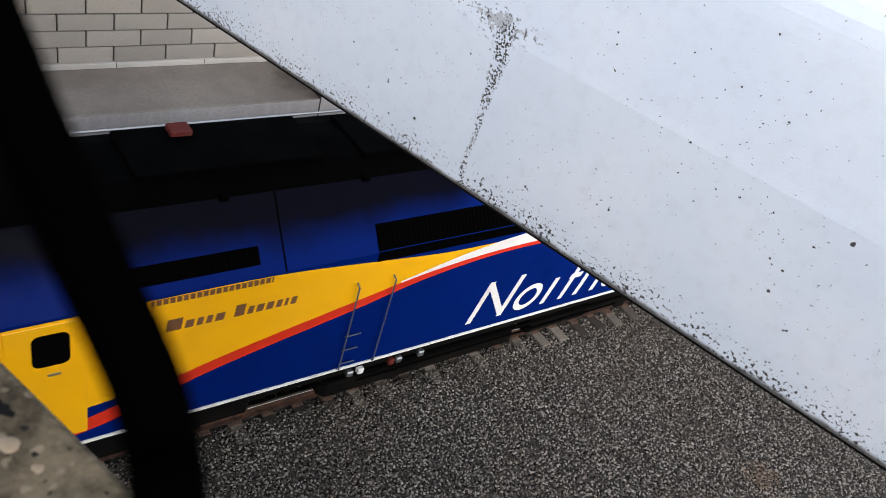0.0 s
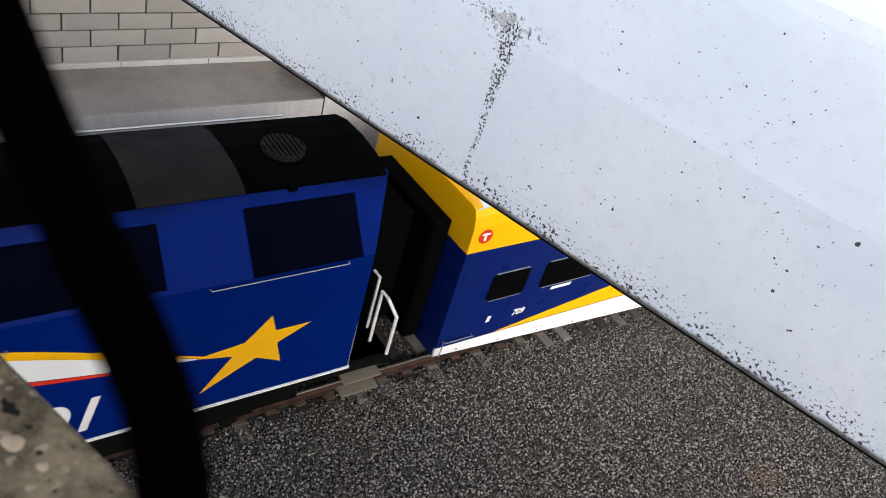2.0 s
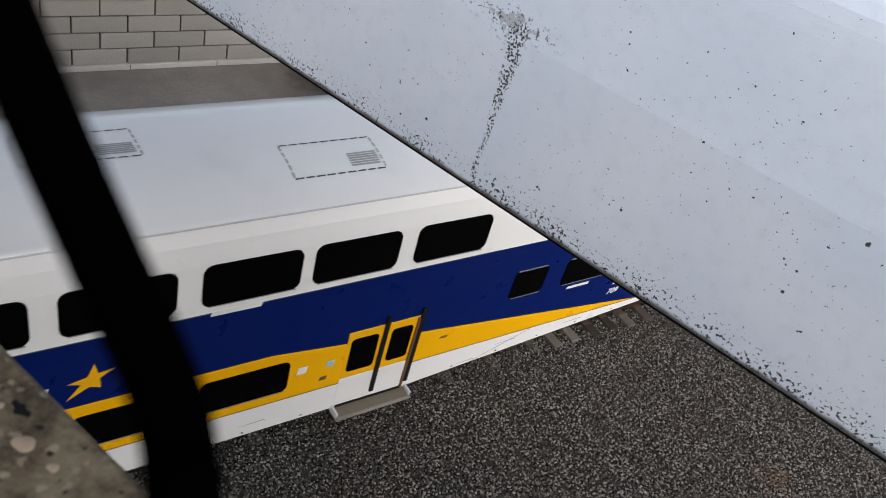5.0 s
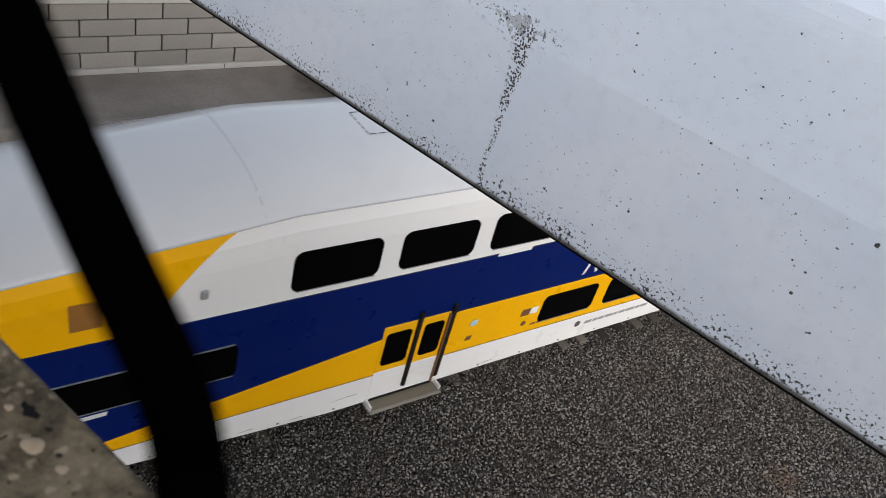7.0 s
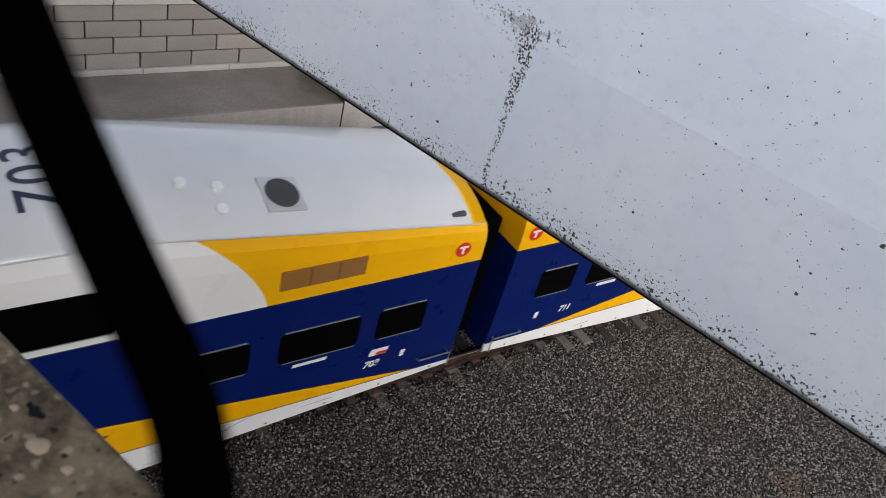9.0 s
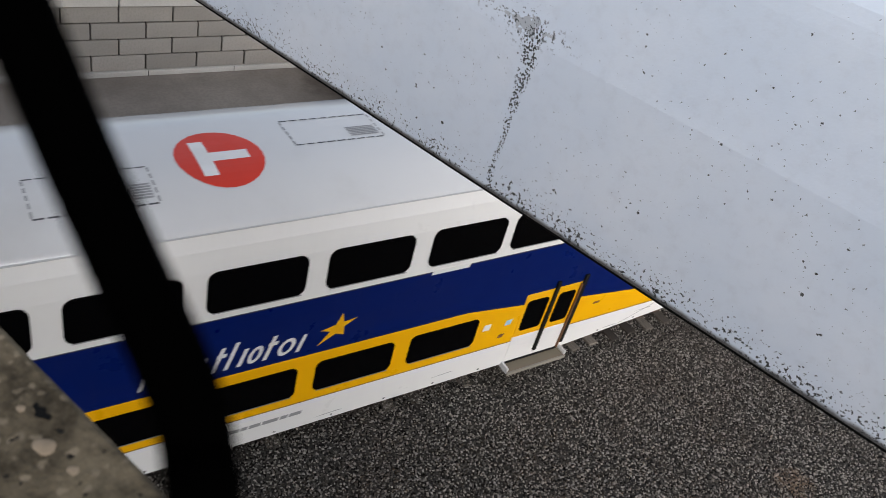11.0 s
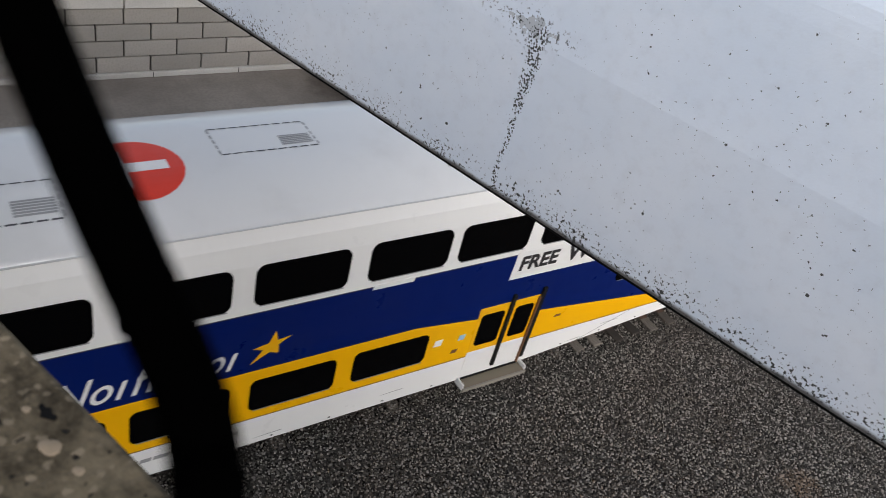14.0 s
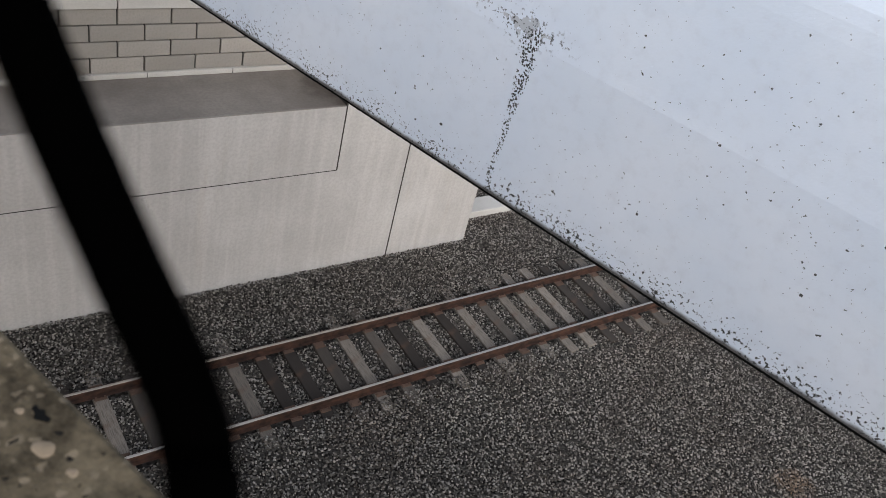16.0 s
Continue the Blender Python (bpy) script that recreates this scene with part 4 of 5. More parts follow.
    # steps and small plates, too small to be read
    for x0, x1, z0, z1, mat in ((2.36, 2.86, 1.84, 1.91, WHITE_PAINT), (22.35, 22.9, 1.82, 1.88, WHITE_PAINT), (8.9, 9.6, 3.13, 3.22, WHITE_PAINT), (15.5, 16.2, 3.13, 3.22, WHITE_PAINT), (0.98, 1.06, 1.42, 1.56, WHITE_PAINT), (24.28, 24.36, 1.42, 1.56, WHITE_PAINT), (9.95, 10.15, 1.50, 1.66, BROWN_LETTER), (8.78, 8.9, 1.28, 1.38, BROWN_LETTER), (16.95, 17.1, 1.5, 1.64, WHITE_PAINT), (16.6, 16.75, 1.46, 1.6, BROWN_LETTER), (17.44, 17.57, 1.50, 1.62, SKY_PLATE), (8.80, 8.93, 1.62, 1.74, SKY_PLATE), (17.36, 17.48, 1.22, 1.30, BROWN_LETTER), (19.6, 19.75, 1.42, 1.47, BROWN_LETTER)):
        side_plate("small_plate", [(x0, z0), (x1, z0), (x1 + 0.02, z1), (x0 + 0.02, z1)], mat, c)
    for xa, xb in ((0.12, 0.72), (24.68, 25.28)):
        part("grab_rail", tube([(xa, -SIDE - 0.0, 1.23), (xa, -SIDE - 0.07, 1.24), (xb, -SIDE - 0.07, 1.24), (xb, -SIDE, 1.23)], 0.014, 6), SILVER, c)
        xv = 0.08 if xa < 1 else 25.32
        part("grab_rail", tube([(xv, -SIDE - 0.06, 0.92), (xv, -SIDE - 0.06, 1.28)], 0.012, 6), SILVER, c)
    # lifting lugs, rivets along the eave at the ends
    for x in (0.45, 24.9):
        for y in (-1.25, 1.25):
            part("roof_lug", boxed(x - 0.13, x + 0.13, y - 0.04, y + 0.04, roof_z(x, y) - 0.04, roof_z(x, y) + 0.022, 0.006), SEAM_MARK, c)
    # roof hatches: dashed sealant outline with a small grille
    for x0, near in ((10.2, -0.98), (16.7, -1.0), (6.82, -0.28), (13.6, -0.28)):
        far = near + (0.60 if near < -0.5 else 0.62)
        for yy in (near, far):
            for i in range(9):
                xa = x0 + 0.155 * i
                draped("hatch_mark", [(xa, yy - 0.011), (xa + 0.125, yy - 0.011), (xa + 0.125, yy + 0.011), (xa, yy + 0.011)], SEAM_MARK, c, 0.005)
        for xx in (x0, x0 + 1.38):
            for i in range(5):
                ya = near + 0.02 + (far - near) / 5 * i
                draped("hatch_mark", [(xx - 0.014, ya), (xx + 0.014, ya), (xx + 0.014, ya + 0.08), (xx - 0.014, ya + 0.08)], GREY_MARK, c, 0.005)
        for i in range(6):
            ya = near + 0.08 + 0.04 * i
            draped("roof_grille", [(x0 + 0.88, ya), (x0 + 1.33, ya), (x0 + 1.33, ya + 0.028), (x0 + 0.88, ya + 0.028)], GREY_MARK, c, 0.006)
    # round fans on the sloping ends
    for x, y in ((2.80, 0.45), (22.15, -0.86)):
        fan = part("fan", prism(disc(0, 0, 0.235), "z", -0.03, 0.035), FAN_GREY, c, "round dark roof fan")
        fan.matrix_basis = roof_pose(x, y)
        part("base_plate", boxed(-0.28, 0.28, -0.28, 0.28, -0.04, 0.016, 0.006), SEAM_PALE, fan, "pale square fan base")
        for i in range(-4, 5):
            h = math.sqrt(0.225 ** 2 - (0.05 * i) ** 2)
            part("slat", boxed(0.05 * i - 0.008, 0.05 * i + 0.008, -h, h, 0.035, 0.045), SEAM_MARK, fan)
    for x, y in ((21.3, -0.76), (21.25, -1.08), (20.85, -0.68)):
        v = part("vent_cap", prism(disc(0, 0, 0.075, 12), "z", -0.02, 0.07), WHITE_PAINT, c)
        v.matrix_basis = roof_pose(x, y)
    # diaphragm at each end
    for x0, x1 in ((-0.34, 0.0), (COACH_L, COACH_L + 0.34)):
        part("gangway", boxed(x0, x1, -0.98, 0.98, 0.95, 3.5, 0.04), SEAL, c, "black rubber gangway bellows")
        part("coupler", boxed(x0 * 1.05 if x0 < 0 else x0, x1 if x0 < 0 else x1 + 0.02, -0.12, 0.12, 0.72, 0.98, 0.02), UNDER, c)
    return c


def roof_seam(c, x, mat, dashed):
    """A sealed joint straight across the roof; the dashed ones carry a row of dark clips."""
    draped("roof_seam", [(x - 0.010, -1.34), (x + 0.010, -1.34), (x + 0.010, 1.34), (x - 0.010, 1.34)], SEAM_PALE, c, 0.003, cell=0.2)
    if dashed:
        for i in range(14):
            y = -1.24 + 0.19 * i
            draped("seam_clip", [(x - 0.018, y - 0.026), (x + 0.018, y - 0.026), (x + 0.018, y + 0.026), (x - 0.018, y + 0.026)], mat, c, 0.012)


def eave_clips(c, x0, x1, mat, step=0.2):
    """Clips in a row along the near eave, between two seams."""
    r = random.Random(int(x0 * 10))
    n = int((x1 - x0) / step)
    for i in range(n):
        x = x0 + step * (i + 0.5)
        w = step * r.uniform(0.28, 0.5)
        draped("seam_clip", [(x - w, -1.335), (x + w, -1.335), (x + w, -1.317), (x - w, -1.317)], mat, c, 0.012)


def roof_disc(c, x, y, r):
    d = draped("roof_sign", disc(x, y, r), RED_PAINT, c, 0.006, "large red disc with white bars on the roof")
    draped("bar", [(x - 0.55 * r, y - 0.62 * r), (x - 0.22 * r, y - 0.62 * r), (x - 0.22 * r, y + 0.62 * r), (x - 0.55 * r, y + 0.62 * r)], WHITE_PAINT, d, 0.011)
    draped("bar", [(x - 0.22 * r, y - 0.16 * r), (x + 0.66 * r, y - 0.16 * r), (x + 0.66 * r, y + 0.16 * r), (x - 0.22 * r, y + 0.16 * r)], WHITE_PAINT, d, 0.011)


def roof_number(c, text, x, y):
    """Fleet number across the roof, its feet towards the coach's rear."""
    w = 0.43
    for i, ch in enumerate(text):
        yy = y + w * (i - 1)
        lettering("roof_number", ch, 0.78, NAVY_LETTER, c, roof_pose(x + 0.0, yy) @ pose(0.27, -0.0, 0.006, 0, 0, 90) @ pose(-0.2, 0, 0), "dark roof digit", bold=0.001)


def side_number(c, text, x, z, size=0.19):
    lettering("side_number", text, size, WHITE_PAINT, c, pose(x, -SIDE - 0.003, z, 90, 0, 0), "white digits", shear=0.2, bold=0.006)


def wifi_sign(c, x0, x1):
    """White panel with the words and three arcs."""
    pts = [(x0, 2.66), (x1 - 0.30, 2.64), (x1 - 0.06, 2.69), (x1 + 0.10, 2.82), (x1 + 0.20, 3.0), (x1 + 0.24, 3.2), (x0 + 0.02, 3.24)]
    s = side_plate("wifi_sign", pts, WHITE_PAINT, c, "white sign panel with dark lettering")
    lettering("sign_text", "FREE", 0.40, BLACK_LETTER, s, pose(x0 + 0.12, -SIDE - 0.006, 2.84, 90, 0, 0), "dark words", shear=0.05, bold=0.014)
    lettering("sign_text", "Wi-Fi", 0.52, BLACK_LETTER, s, pose(x0 + 1.16, -SIDE - 0.006, 2.82, 90, 0, 0), "dark words", shear=0.05, bold=0.016)
    cx, cz = x1 - 0.2, 3.14
    for r in (0.16, 0.29, 0.42):
        a = [(cx + rr * math.cos(radians(t)), cz + rr * math.sin(radians(t))) for rr, seq in ((r, range(35, 146, 10)), (r - 0.065, range(145, 34, -10))) for t in seq]
        part("signal_arc", prism(a, "y", -SIDE - 0.007, -SIDE - 0.002), BLACK_LETTER, s)


def curve_band(name, xs, top, bottom, mat, parent, label="", lift=0.004, y=-SIDE):
    """A painted stripe between two smooth curves over x."""
    n = 48
    bm = bmesh.new()
    a, b = glide([(x, 0, z) for x, z in top], n), glide([(x, 0, z) for x, z in bottom], n)
    va, vb = [bm.verts.new((p.x, y - lift, p.z)) for p in a], [bm.verts.new((p.x, y - lift, p.z)) for p in b]
    for i in range(n):
        bm.faces.new((vb[i], vb[i + 1], va[i + 1], va[i]))
    bmesh.ops.recalc_face_normals(bm, faces=bm.faces)
    return part(name, bm, mat, parent, label)


KNEE, SHOULDER_Y, SHOULDER_Z, ROOF_TOP = 3.60, -0.80, 4.50, 4.66
REAR_TOP = -1.36


def slope(x, u, lift=0.0):
    """A point on the locomotive's sloping upper side; u from the knee (0) to the shoulder (1)."""
    nrm = Vector((0, -(SHOULDER_Z - KNEE), SHOULDER_Y + SIDE)).normalized()
    return Vector((x, -SIDE + (SHOULDER_Y + SIDE) * u, KNEE + (SHOULDER_Z - KNEE) * u)) + nrm * lift


def slope_panel(name, x0, x1, u0, u1, mat, parent, lift=0.02, label=""):
    bm = bmesh.new()
    lo = [bm.verts.new(slope(x, u, -0.01)) for x, u in ((x0, u0), (x1, u0), (x1, u1), (x0, u1))]
    hi = [bm.verts.new(slope(x, u, lift)) for x, u in ((x0, u0), (x1, u0), (x1, u1), (x0, u1))]
    bm.faces.new(hi)
    for i in range(4):
        bm.faces.new((lo[i], lo[(i + 1) % 4], hi[(i + 1) % 4], hi[i]))
    bmesh.ops.recalc_face_normals(bm, faces=bm.faces)
    return part(name, bm, mat, parent, label)


def louvre(parent, x0, x1, u0, u1, step, mat, slat_mat, label):
    g = slope_panel("louvre", x0, x1, u0, u1, mat, parent, 0.012, label)
    x = x0 + step * 0.5
    while x < x1 - 0.02:
        slope_panel("slat", x - step * 0.18, x + step * 0.18, u0 + 0.02, u1 - 0.02, slat_mat, g, 0.03)
        x += step


def locomotive():
    """Origin at the first coach's front end; the locomotive runs from -1 to -21.6."""
    lo = thing("locomotive", "dark blue diesel locomotive with black roof and yellow swoosh", "locomotive")
    x0, x1 = -20.4, -1.9
    prof = [(-SIDE, 1.31), (-SIDE, KNEE), (SHOULDER_Y, SHOULDER_Z), (-SHOULDER_Y, SHOULDER_Z), (SIDE, KNEE), (SIDE, 1.31)]
    hull = prism(prof, "x", x0, x1)
    hull.verts.ensure_lookup_table()
    for v in hull.verts:
        if v.co.x > x1 - 0.01:
            v.co.x = REAR_TOP if v.co.z > 4 else x1 + 0.12
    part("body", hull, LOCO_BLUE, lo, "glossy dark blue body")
    bm = bmesh.new()
    ys = [-0.84, -0.78, -0.45, 0, 0.45, 0.78, 0.84]
    zs = [SHOULDER_Z - 0.03, SHOULDER_Z + 0.03, 4.63, ROOF_TOP, 4.63, SHOULDER_Z + 0.03, SHOULDER_Z - 0.03]
    ra, rb = [bm.verts.new((x0, y, z)) for y, z in zip(ys, zs)], [bm.verts.new((REAR_TOP - 0.05, y, z)) for y, z in zip(ys, zs)]
    for i in range(6):
        bm.faces.new((ra[i], ra[i + 1], rb[i + 1], rb[i]))
    bm.faces.new(ra)
    bm.faces.new(rb)
    bmesh.ops.recalc_face_normals(bm, faces=bm.faces)
    part("roof", bm, BLACK_PAINT, lo, "sooty black roof", smooth=False)
    part("cab", prism([(-21.6, 1.31), (-20.4, 1.31), (-20.4, 4.3), (-20.9, 4.2), (-21.5, 2.8)], "y", -1.4, 1.4), YELLOW_PAINT, lo)
    # frame, tanks and trucks
    part("frame", boxed(-21.4, -0.95, -1.42, 1.42, 1.02, 1.28, 0.01), UNDER, lo)
    part("sill_stripe", boxed(-20.4, -1.75, -SIDE - 0.008, -SIDE + 0.1, 1.245, 1.30), WHITE_PAINT, lo, "thin white sill stripe")
    part("fuel_tank", boxed(-13.4, -9.2, -1.35, 1.35, 0.35, 1.02, 0.12), UNDER, lo)
    part("tank_pipe", tube([(-13.6, -1.42, 0.92), (-6.2, -1.42, 0.92)], 0.03, 8), SEAL, lo)
    part("tank_pipe", tube([(-12.8, -1.44, 0.78), (-6.6, -1.44, 0.78)], 0.02, 8), SEAL, lo)
    for cx in (-17.0, -4.8):
        bogie(lo, cx)
    for x, mat in ((-12.2, DULL_RED), (-12.05, SILVER), (-11.6, SILVER), (-13.0, SILVER), (-12.8, WHITE_PAINT)):
        v = part("valve", boxed(x - 0.06, x + 0.06, -1.5, -1.38, 0.98, 1.1, 0.02), mat, lo)
    # stripes
    curve_band("stripe", None, [(-18.4, 3.55), (-16.4, 3.57), (-14.6, 3.57), (-13.0, 3.44), (-11.7, 3.33), (-10.4, 3.32)], [(-18.4, 1.9), (-16.9, 1.95), (-15.0, 2.28), (-13.35, 2.62), (-11.8, 3.02), (-10.4, 3.30)], YELLOW_PAINT, lo, "golden yellow swoosh", 0.003)
    curve_band("stripe", None, [(-18.4, 1.5), (-17.0, 1.75), (-15.4, 2.24), (-13.3, 2.72), (-12.0, 2.99), (-10.6, 3.14), (-9.2, 3.14), (-7.9, 2.93), (-6.2, 2.62), (-4.9, 2.38)], [(-18.4, 1.4), (-17.0, 1.5), (-15.4, 2.04), (-13.3, 2.54), (-12.0, 2.87), (-10.6, 3.06), (-9.2, 3.06), (-7.9, 2.85), (-6.2, 2.55), (-4.9, 2.36)], RED_PAINT, lo, "red stripe", 0.006)
    curve_band("stripe", None, [(-12.5, 2.93), (-11.3, 3.22), (-10.0, 3.40), (-8.2, 3.42), (-6.8, 3.16), (-5.4, 2.72), (-4.3, 2.34)], [(-12.5, 2.89), (-11.3, 3.05), (-10.0, 3.14), (-8.2, 2.99), (-6.8, 2.74), (-5.4, 2.48), (-4.3, 2.32)], WHITE_PAINT, lo, "white swoosh", 0.0045)
    curve_band("stripe", None, [(-8.6, 3.44), (-7.6, 3.40), (-6.6, 3.24), (-5.4, 2.82), (-4.2, 2.35)], [(-8.6, 3.42), (-7.6, 3.30), (-6.6, 3.10), (-5.4, 2.71), (-4.2, 2.32)], YELLOW_PAINT, lo, "thin yellow stripe", 0.007)
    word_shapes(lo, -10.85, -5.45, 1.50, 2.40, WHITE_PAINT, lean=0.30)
    side_plate("star_mark", [(-3.26, 2.83), (-3.17, 2.52), (-2.62, 2.53), (-3.12, 2.26), (-3.02, 1.86), (-3.42, 2.06), (-4.22, 1.60), (-3.78, 2.20), (-4.32, 2.33), (-3.62, 2.42)], YELLOW_PAINT, lo, "yellow star")
    x = -16.1
    for i, w in enumerate((0.2, 0.11, 0.08, 0.08, 0.12, 0, 0.14, 0.08, 0.1, 0.1, 0.08, 0.05, 0.08)):
        if w:
            tall = 0.2 if i in (0, 6) else 0.13
            side_plate("brand_mark", [(x, 2.98), (x + w, 2.98), (x + w + 0.02, 2.98 + tall), (x + 0.02, 2.98 + tall)], BROWN_LETTER, lo, lift=0.007)
        x += w + 0.045 if w else 0.1
    # cab door and window
    d = part("cab_door", boxed(-17.95, -17.05, -SIDE - 0.015, -SIDE + 0.02, 1.5, 3.52, 0.01), YELLOW_PAINT, lo, "yellow side door")
    part("pane", prism(rounded(-17.66, -17.24, 2.87, 3.38, 0.09), "y", -SIDE - 0.022, -SIDE), GLASS, d)
    part("pane", prism(rounded(-18.9, -18.05, 2.87, 3.38, 0.09), "y", -SIDE - 0.012, -SIDE), GLASS, lo, "dark cab side window")
    part("handle", boxed(-17.5, -17.35, -SIDE - 0.03, -SIDE, 2.70, 2.73), SILVER, d)
    # louvres and radiator screens on the sloping side
    louvre(lo, -16.5, -14.85, 0.14, 0.36, 0.075, BLACK_PAINT, BLACK_PAINT, "dark louvred intake")
    louvre(lo, -13.05, -9.75, 0.02, 0.37, 0.075, BLACK_PAINT, BLACK_PAINT, "large black louvred intake")
    side_plate("louvre", [(-13.05, 3.44), (-9.75, 3.44), (-9.75, 3.61), (-13.05, 3.61)], BLACK_PAINT, lo, "large black louvred intake", 0.012)
    v = side_plate("louvre", [(-16.3, 3.47), (-14.68, 3.47), (-14.68, 3.56), (-16.3, 3.56)], BROWN_LETTER, lo, "narrow brown louvre", 0.008)
    x = -16.25
    while x < -14.7:
        part("slat", boxed(x - 0.008, x + 0.008, -SIDE - 0.02, -SIDE - 0.004, 3.475, 3.555), YELLOW_PAINT, v)
        x += 0.085
    slope_panel("radiator_screen", -8.9, -4.75, 0.06, 0.78, BLUE_PAINT, lo, 0.03, "dark blue radiator screen")
    slope_panel("radiator_screen", -3.62, -1.98, 0.0, 0.80, BLUE_PAINT, lo, 0.03, "dark blue radiator screen")
    for x in (-14.5,):
        slope_panel("panel_seam", x - 0.012, x + 0.012, 0.0, 0.98, BLACK_PAINT, lo, 0.006)
    for x in (-15.2, -13.1, -11.0, -8.0, -5.4, -2.9):
        p = slope(x, 0.93)
        part("lifting_lug", boxed(x - 0.06, x + 0.06, p.y - 0.04, p.y + 0.05, p.z, p.z + 0.09, 0.01), BLACK_PAINT, lo)
    # roof fans and hatches
    for x, r in ((-8.72, 0.33), (-7.3, 0.33), (-5.72, 0.33), (-2.75, 0.31)):
        f = part("fan", prism(disc(x, -0.16, r), "z", 4.6, 4.70), ROOF_GREY, lo, "round dark roof fan")
        for i in range(-4, 5):
            h = math.sqrt((r * 0.92) ** 2 - (0.07 * i) ** 2)
            part("slat", boxed(x + 0.07 * i - 0.008, x + 0.07 * i + 0.008, -0.16 - h, -0.16 + h, 4.70, 4.71), BLACK_PAINT, f)
    part("roof_hatch", boxed(-16.2, -13.6, -0.5, 0.6, 4.6, 4.7, 0.02), BLACK_PAINT, lo)
    part("roof_hatch", boxed(-13.0, -10.25, -0.55, 0.55, 4.6, 4.69, 0.02), BLACK_PAINT, lo)
    for xa, xb, slots in ((-10.06, -9.42, 6), (-4.94, -3.56, 0)):
        cross = [(y, z + 0.008) for y, z in zip(ys, zs)]
        strip = part("roof_panel", prism(cross + [(0.7, 4.4), (-0.7, 4.4)], "x", xa, xb), ROOF_GREY, lo, "dusty grey cross panel on the roof")
        for i in range(slots):
            y = -0.55 + 0.2 * i
            part("slot", boxed(xa + 0.03, xa + 0.16, y, y + 0.09, 4.58, 4.685), BLACK_PAINT, strip)
    part("roof_light", boxed(-15.5, -15.2, 0.3, 0.55, 4.68, 4.78, 0.02), DULL_RED, lo, "dull red roof fitting")
    part("roof_rail", tube([(-20.0, 0.82, 4.56), (-2.3, 0.82, 4.56)], 0.018, 6), SILVER, lo)
    # ladder rails by the middle
    for x in (-13.33, -12.70):
        part("handrail", tube([(x, -SIDE, 1.32), (x, -SIDE - 0.08, 1.36), (x + 0.03, -SIDE - 0.08, 3.06), (x + 0.03, -SIDE, 3.10)], 0.013, 6), RAIL_BLUE, lo)
    for z in (1.45, 1.75, 2.05):
        part("rung", tube([(-13.33, -SIDE - 0.05, z), (-13.05, -SIDE - 0.05, z)], 0.012, 6), RAIL_BLUE, lo)
    for p, q in (((-8.57, 3.17), (-6.56, 3.25)), ((-9.48, 3.43), (-8.11, 3.38)), ((-4.21, 3.56), (-2.2, 3.56))):
        part("handrail", tube([(p[0], -SIDE, p[1]), (p[0] + 0.01, -SIDE - 0.05, p[1]), (q[0] - 0.01, -SIDE - 0.05, q[1]), (q[0], -SIDE, q[1])], 0.009, 6), GREY_MARK, lo)
    for x, z in ((-7.74, 3.24), (-7.69, 3.13)):
        part("latch", boxed(x - 0.1, x + 0.1, -SIDE - 0.03, -SIDE, z - 0.015, z + 0.015, 0.005), BLACK_PAINT, lo)
    for cx in (-17.0, -4.8):
        part("truck_side", boxed(cx - 2.4, cx + 2.4, -1.24, -1.05, 0.5, 1.0, 0.05), UNDER, lo)
    part("air_tank", tube([(-8.9, -1.2, 0.7), (-7.4, -1.2, 0.7)], 0.2, 14), UNDER, lo)
    # rear platform with railings and steps
    part("platform", boxed(-1.9, -0.95, -1.5, 1.5, 1.16, 1.28, 0.01), UNDER, lo)
    for xx in (-1.78, -1.02):
        part("railing", tube([(xx, -1.46, 1.2), (xx, -1.46, 2.1), (xx + (0.12 if xx < -1.5 else -0.12), -1.3, 2.38), (xx + (0.12 if xx < -1.5 else -0.12), -1.1, 2.38), (xx + (0.12 if xx < -1.5 else -0.12), -1.1, 1.25)], 0.028, 8), WHITE_PAINT, lo, "white-painted steel railing")
    for y in (-0.8, -0.3):
        part("railing", tube([(-1.02, y, 1.25), (-1.02, y, 2.4), (-1.02, y + 0.35, 2.4)], 0.024, 8), WHITE_PAINT, lo)
    for i, z in enumerate((0.55, 0.85)):
        part("step", boxed(-1.75, -1.05, -1.52, -1.3, z, z + 0.03), STEP_DARK, lo)
    part("end_hood", boxed(-1.86, -1.42, -0.78, 0.78, 1.3, 4.3, 0.02), SEAL, lo, "black end hood round the rear door")
    part("gangway", boxed(-1.42, -0.50, -0.62, 0.62, 1.2, 3.5, 0.04), SEAL, lo, "black rubber gangway bellows")
    part("conduit", tube([(-1.40, -0.82, 1.3), (-1.40, -0.82, 3.9)], 0.03, 8), GREY_MARK, lo)
    part("end_door", boxed(-1.9, -1.86, -0.4, 0.4, 1.4, 3.4, 0.01), BLACK_PAINT, lo)
    part("coupler", boxed(-0.97, -0.3, -0.12, 0.12, 0.72, 0.98, 0.02), UNDER, lo)
    return lo


ground()
rails()
ties()
abutment()
block_wall()
bridges()
loco = locomotive()
coaches = [coach()]
for i in range(3):
    coaches.append(copy_thing(coaches[0], Matrix()))
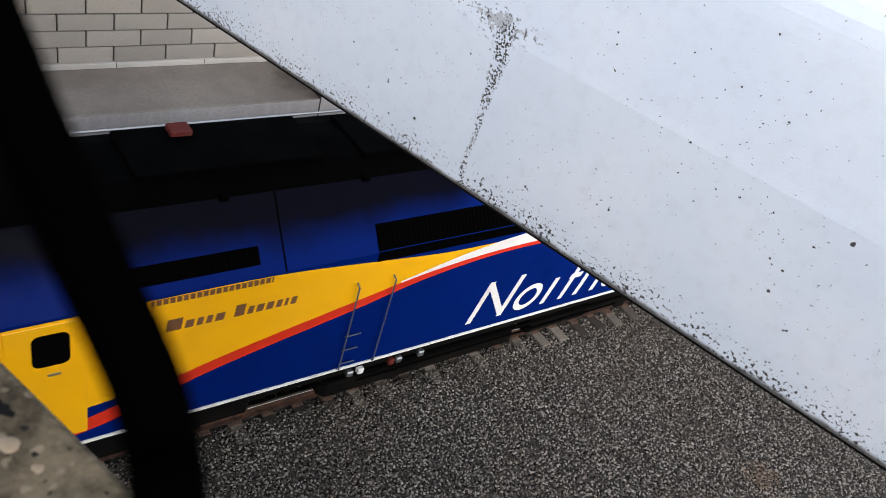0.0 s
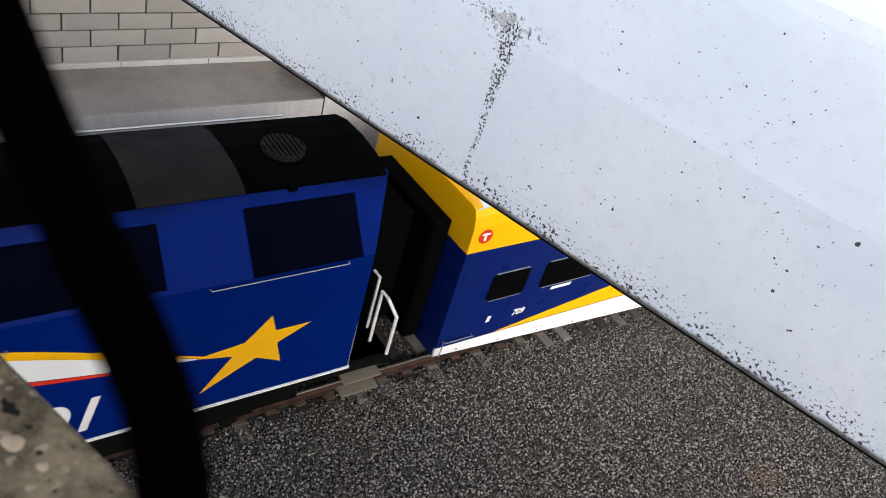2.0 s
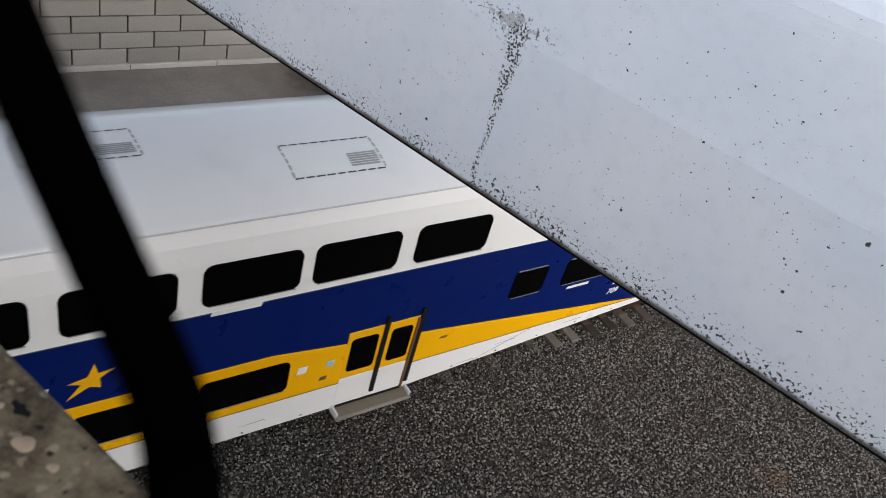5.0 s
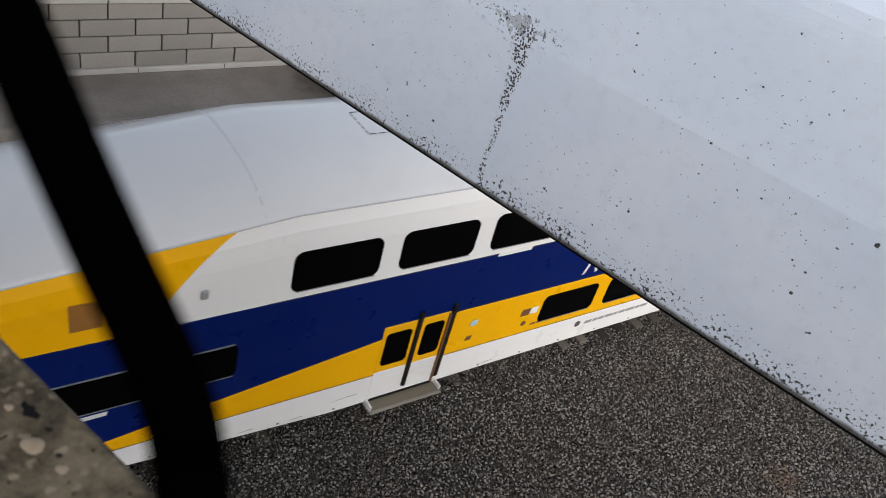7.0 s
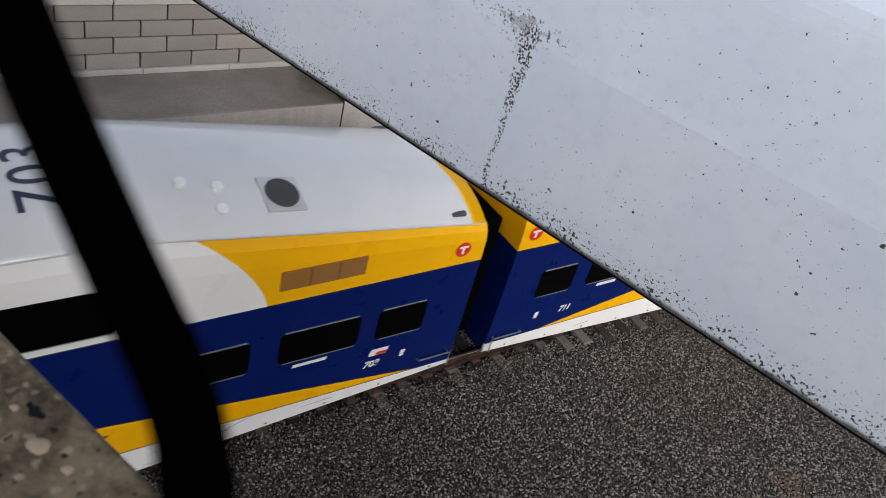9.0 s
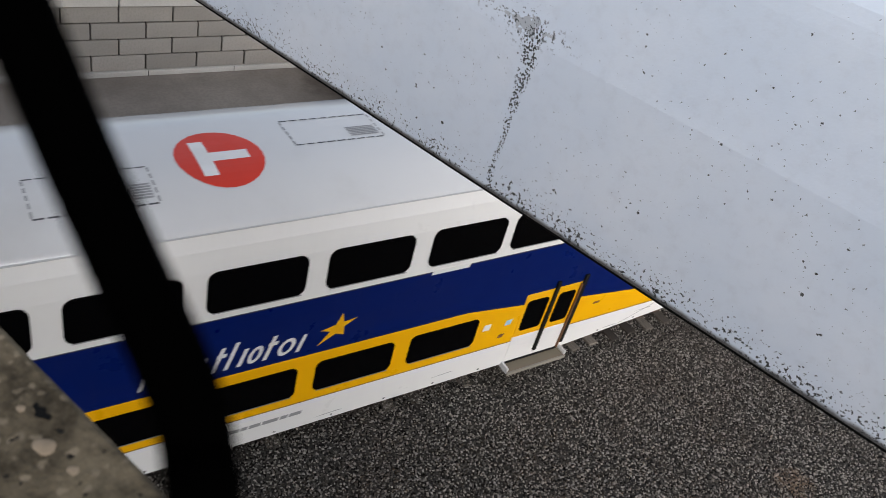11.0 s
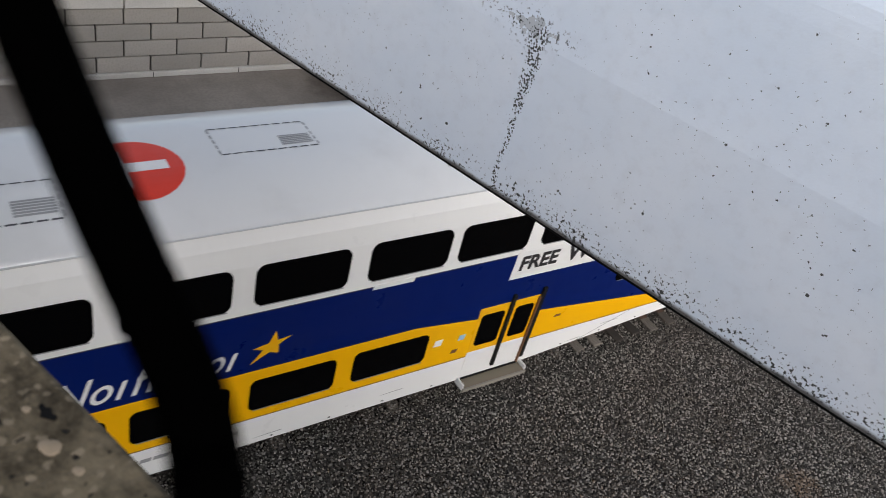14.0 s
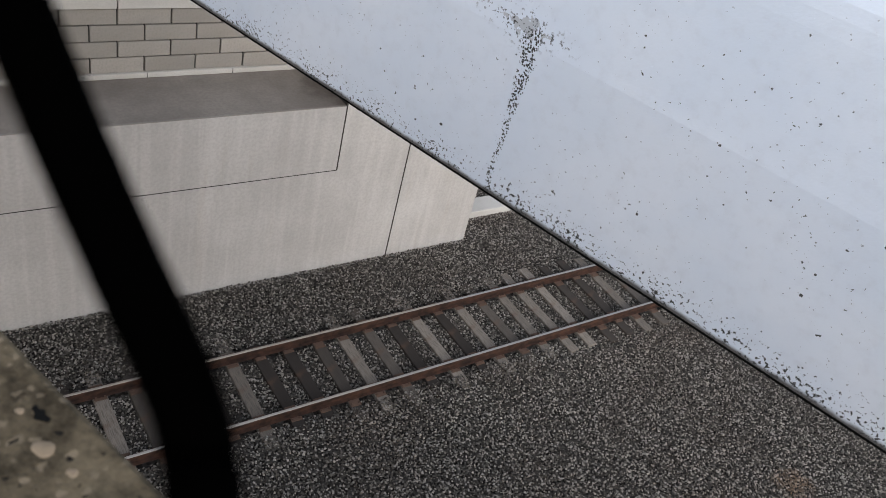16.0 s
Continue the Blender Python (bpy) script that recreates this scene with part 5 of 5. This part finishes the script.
for c, number in zip(coaches, ("709", "703", "711", "602")):
    side_number(c, number, 1.58, 1.42)
    side_number(c, number, 23.62, 1.36)
    side_plate("flag_mark", [(23.68, 1.60), (24.0, 1.60), (24.03, 1.74), (23.71, 1.74)], WHITE_PAINT, c)
    side_plate("flag_mark", [(23.80, 1.61), (24.0, 1.61), (24.02, 1.67), (23.82, 1.67)], RED_PAINT, c, lift=0.007)
    roof_number(c, number, 19.30, -0.32)
    roof_disc(c, 12.52, -0.34, 0.57)
    if number == "602":
        window(c, 24.37, 25.0, 1.98, 2.56, 0.09, True)
    else:
        window(c, 23.72, 24.56, 1.98, 2.56, 0.09, True)
# sealed joints on the roofs: each coach has its own set
for i, x in ((0, 1.55), (0, 3.48)):
    roof_seam(coaches[i], x, GREY_MARK, True)
eave_clips(coaches[0], 1.55, 3.48, GREY_MARK, 0.15)
roof_seam(coaches[1], 4.85, SEAM_PALE, False)
roof_seam(coaches[3], 1.75, GREY_MARK, False)
eave_clips(coaches[3], 1.75, 4.2, GREY_MARK, 0.24)
for c in (coaches[2], coaches[3], coaches[0]):
    for x in (21.45, 23.45):
        roof_seam(c, x, CLIP_GREY, True)
    eave_clips(c, 21.45, 23.45, CLIP_GREY, 0.12)
wifi_sign(coaches[3], 2.58, 5.28)
wifi_sign(coaches[3], 18.15, 20.75)
tagged(coaches[3], "double-deck rail coach in white, blue and yellow with wireless sign")
# horns and aerials at the rear of the last coach


def trumpet(x, y, z, length, flip=1):
    """A horn: a thin throat that widens to an open bell."""
    bm = bmesh.new()
    rings = []
    for u, r in ((0.0, 0.022), (0.15, 0.022), (0.55, 0.032), (0.85, 0.055), (1.0, 0.085), (0.97, 0.075), (0.6, 0.02)):
        rings.append([bm.verts.new((x + flip * length * u, y + r * math.cos(2 * math.pi * i / 12), z + r * math.sin(2 * math.pi * i / 12))) for i in range(12)])
    for p, q in zip(rings, rings[1:]):
        for i in range(12):
            bm.faces.new((p[i], p[(i + 1) % 12], q[(i + 1) % 12], q[i]))
    bm.faces.new(rings[0])
    bmesh.ops.recalc_face_normals(bm, faces=bm.faces)
    return bm


def horn_cluster(c):
    x = 25.06
    lift = lambda y: roof_z(x, y)
    base = part("horn_bracket", tube([(x, y, lift(y) + 0.10) for y in (-0.36, 0.0, 0.35, 0.7, 1.04)], 0.055, 8), UNDER, c, "sooty bracket across the roof's end")
    for y in (-0.30, 0.15, 0.6, 1.0):
        part("foot", boxed(x - 0.05, x + 0.05, y - 0.05, y + 0.05, lift(y) - 0.04, lift(y) + 0.10, 0.01), UNDER, base)
    for y, ln, up, flip in ((-0.30, 0.30, 0.17, 1), (-0.06, 0.36, 0.21, 1), (0.18, 0.34, 0.17, -1), (0.42, 0.36, 0.24, 1), (0.68, 0.32, 0.18, 1)):
        part("horn", trumpet(x - 0.06 * flip, y, lift(y) + up, ln, flip), HORN_CREAM, base, "cream-coloured air horn", smooth=True)
    part("air_pipe", tube([(x - 0.08, y, lift(y) + 0.19) for y in (-0.34, 0.1, 0.6, 1.02)], 0.018, 6), SEAL, base)
    d = part("aerial_dome", prism(disc(0, 0, 0.11, 16), "z", -0.04, 0.22), WHITE_PAINT, c, "white aerial dome")
    d.matrix_basis = roof_pose(24.86, 0.92)
    part("cap", prism(disc(0, 0, 0.08, 16), "z", 0.22, 0.30), WHITE_PAINT, d)
    for y, k in ((0.80, 0.45), (1.0, 0.5)):
        z = lift(y)
        part("aerial", tube([(24.55, y, z - 0.02), (24.55, y, z + 0.16), (24.55 - k, y + 0.04, z + 0.17)], 0.016, 6), SEAM_PALE, c)


horn_cluster(coaches[3])
bx = part("roof_box", boxed(-0.2, 0.2, -0.12, 0.12, -0.05, 0.10, 0.015), GREY_MARK, coaches[3], "small grey box on the roof")
bx.matrix_basis = roof_pose(20.7, 0.72)

ballast()


# ---- what moves: the train, along the track ----
PITCH = 26.15
FRONT = [(0, 18.99), (0.5, 16.41), (1.0, 13.48), (1.5, 10.78), (2.0, 7.59), (2.2, 6.37), (2.5, 4.70), (3.0, 1.42), (3.5, -1.65), (4.0, -5.17), (4.2, -6.60), (6.3, 4.66 - PITCH), (6.5, 3.13 - PITCH), (7.0, -0.97 - PITCH), (7.5, -4.78 - PITCH), (8.0, -9.16 - PITCH), (8.5, -13.26 - PITCH), (9.0, -17.92 - PITCH), (9.2, -19.70 - PITCH), (11.5, -13.73 - 2 * PITCH), (12.0, 7.62 - 3 * PITCH), (12.5, 3.49 - 3 * PITCH), (13.0, -1.20 - 3 * PITCH), (13.5, -5.37 - 3 * PITCH), (14.0, -10.12 - 3 * PITCH), (14.5, -14.17 - 3 * PITCH), (15.0, -18.83 - 3 * PITCH), (15.5, -23.0 - 3 * PITCH), (16.0, -27.3 - 3 * PITCH)]


# the way rolled, in steps short enough for the wheels
ROLL_T = np.linspace(0, 16, 235)
ROLL = list(zip(ROLL_T.tolist(), np.interp(ROLL_T, *zip(*FRONT)).tolist()))


def motions():
    for k, vehicle in enumerate([loco, *coaches]):
        off = max(0, k - 1) * PITCH
        walk(vehicle, [(t, pose(x + off, 0, 0)) for t, x in FRONT])
        for bogie_part in [o for o in vehicle.children if o.name.startswith("bogie")]:
            for w in [o for o in bogie_part.children if o.name.startswith("wheelset")]:
                dx = w.matrix_basis.translation.x
                walk(w, [(t, pose(dx, 0, WHEEL_R, 0, math.degrees(x / WHEEL_R), 0)) for t, x in ROLL])


motions()
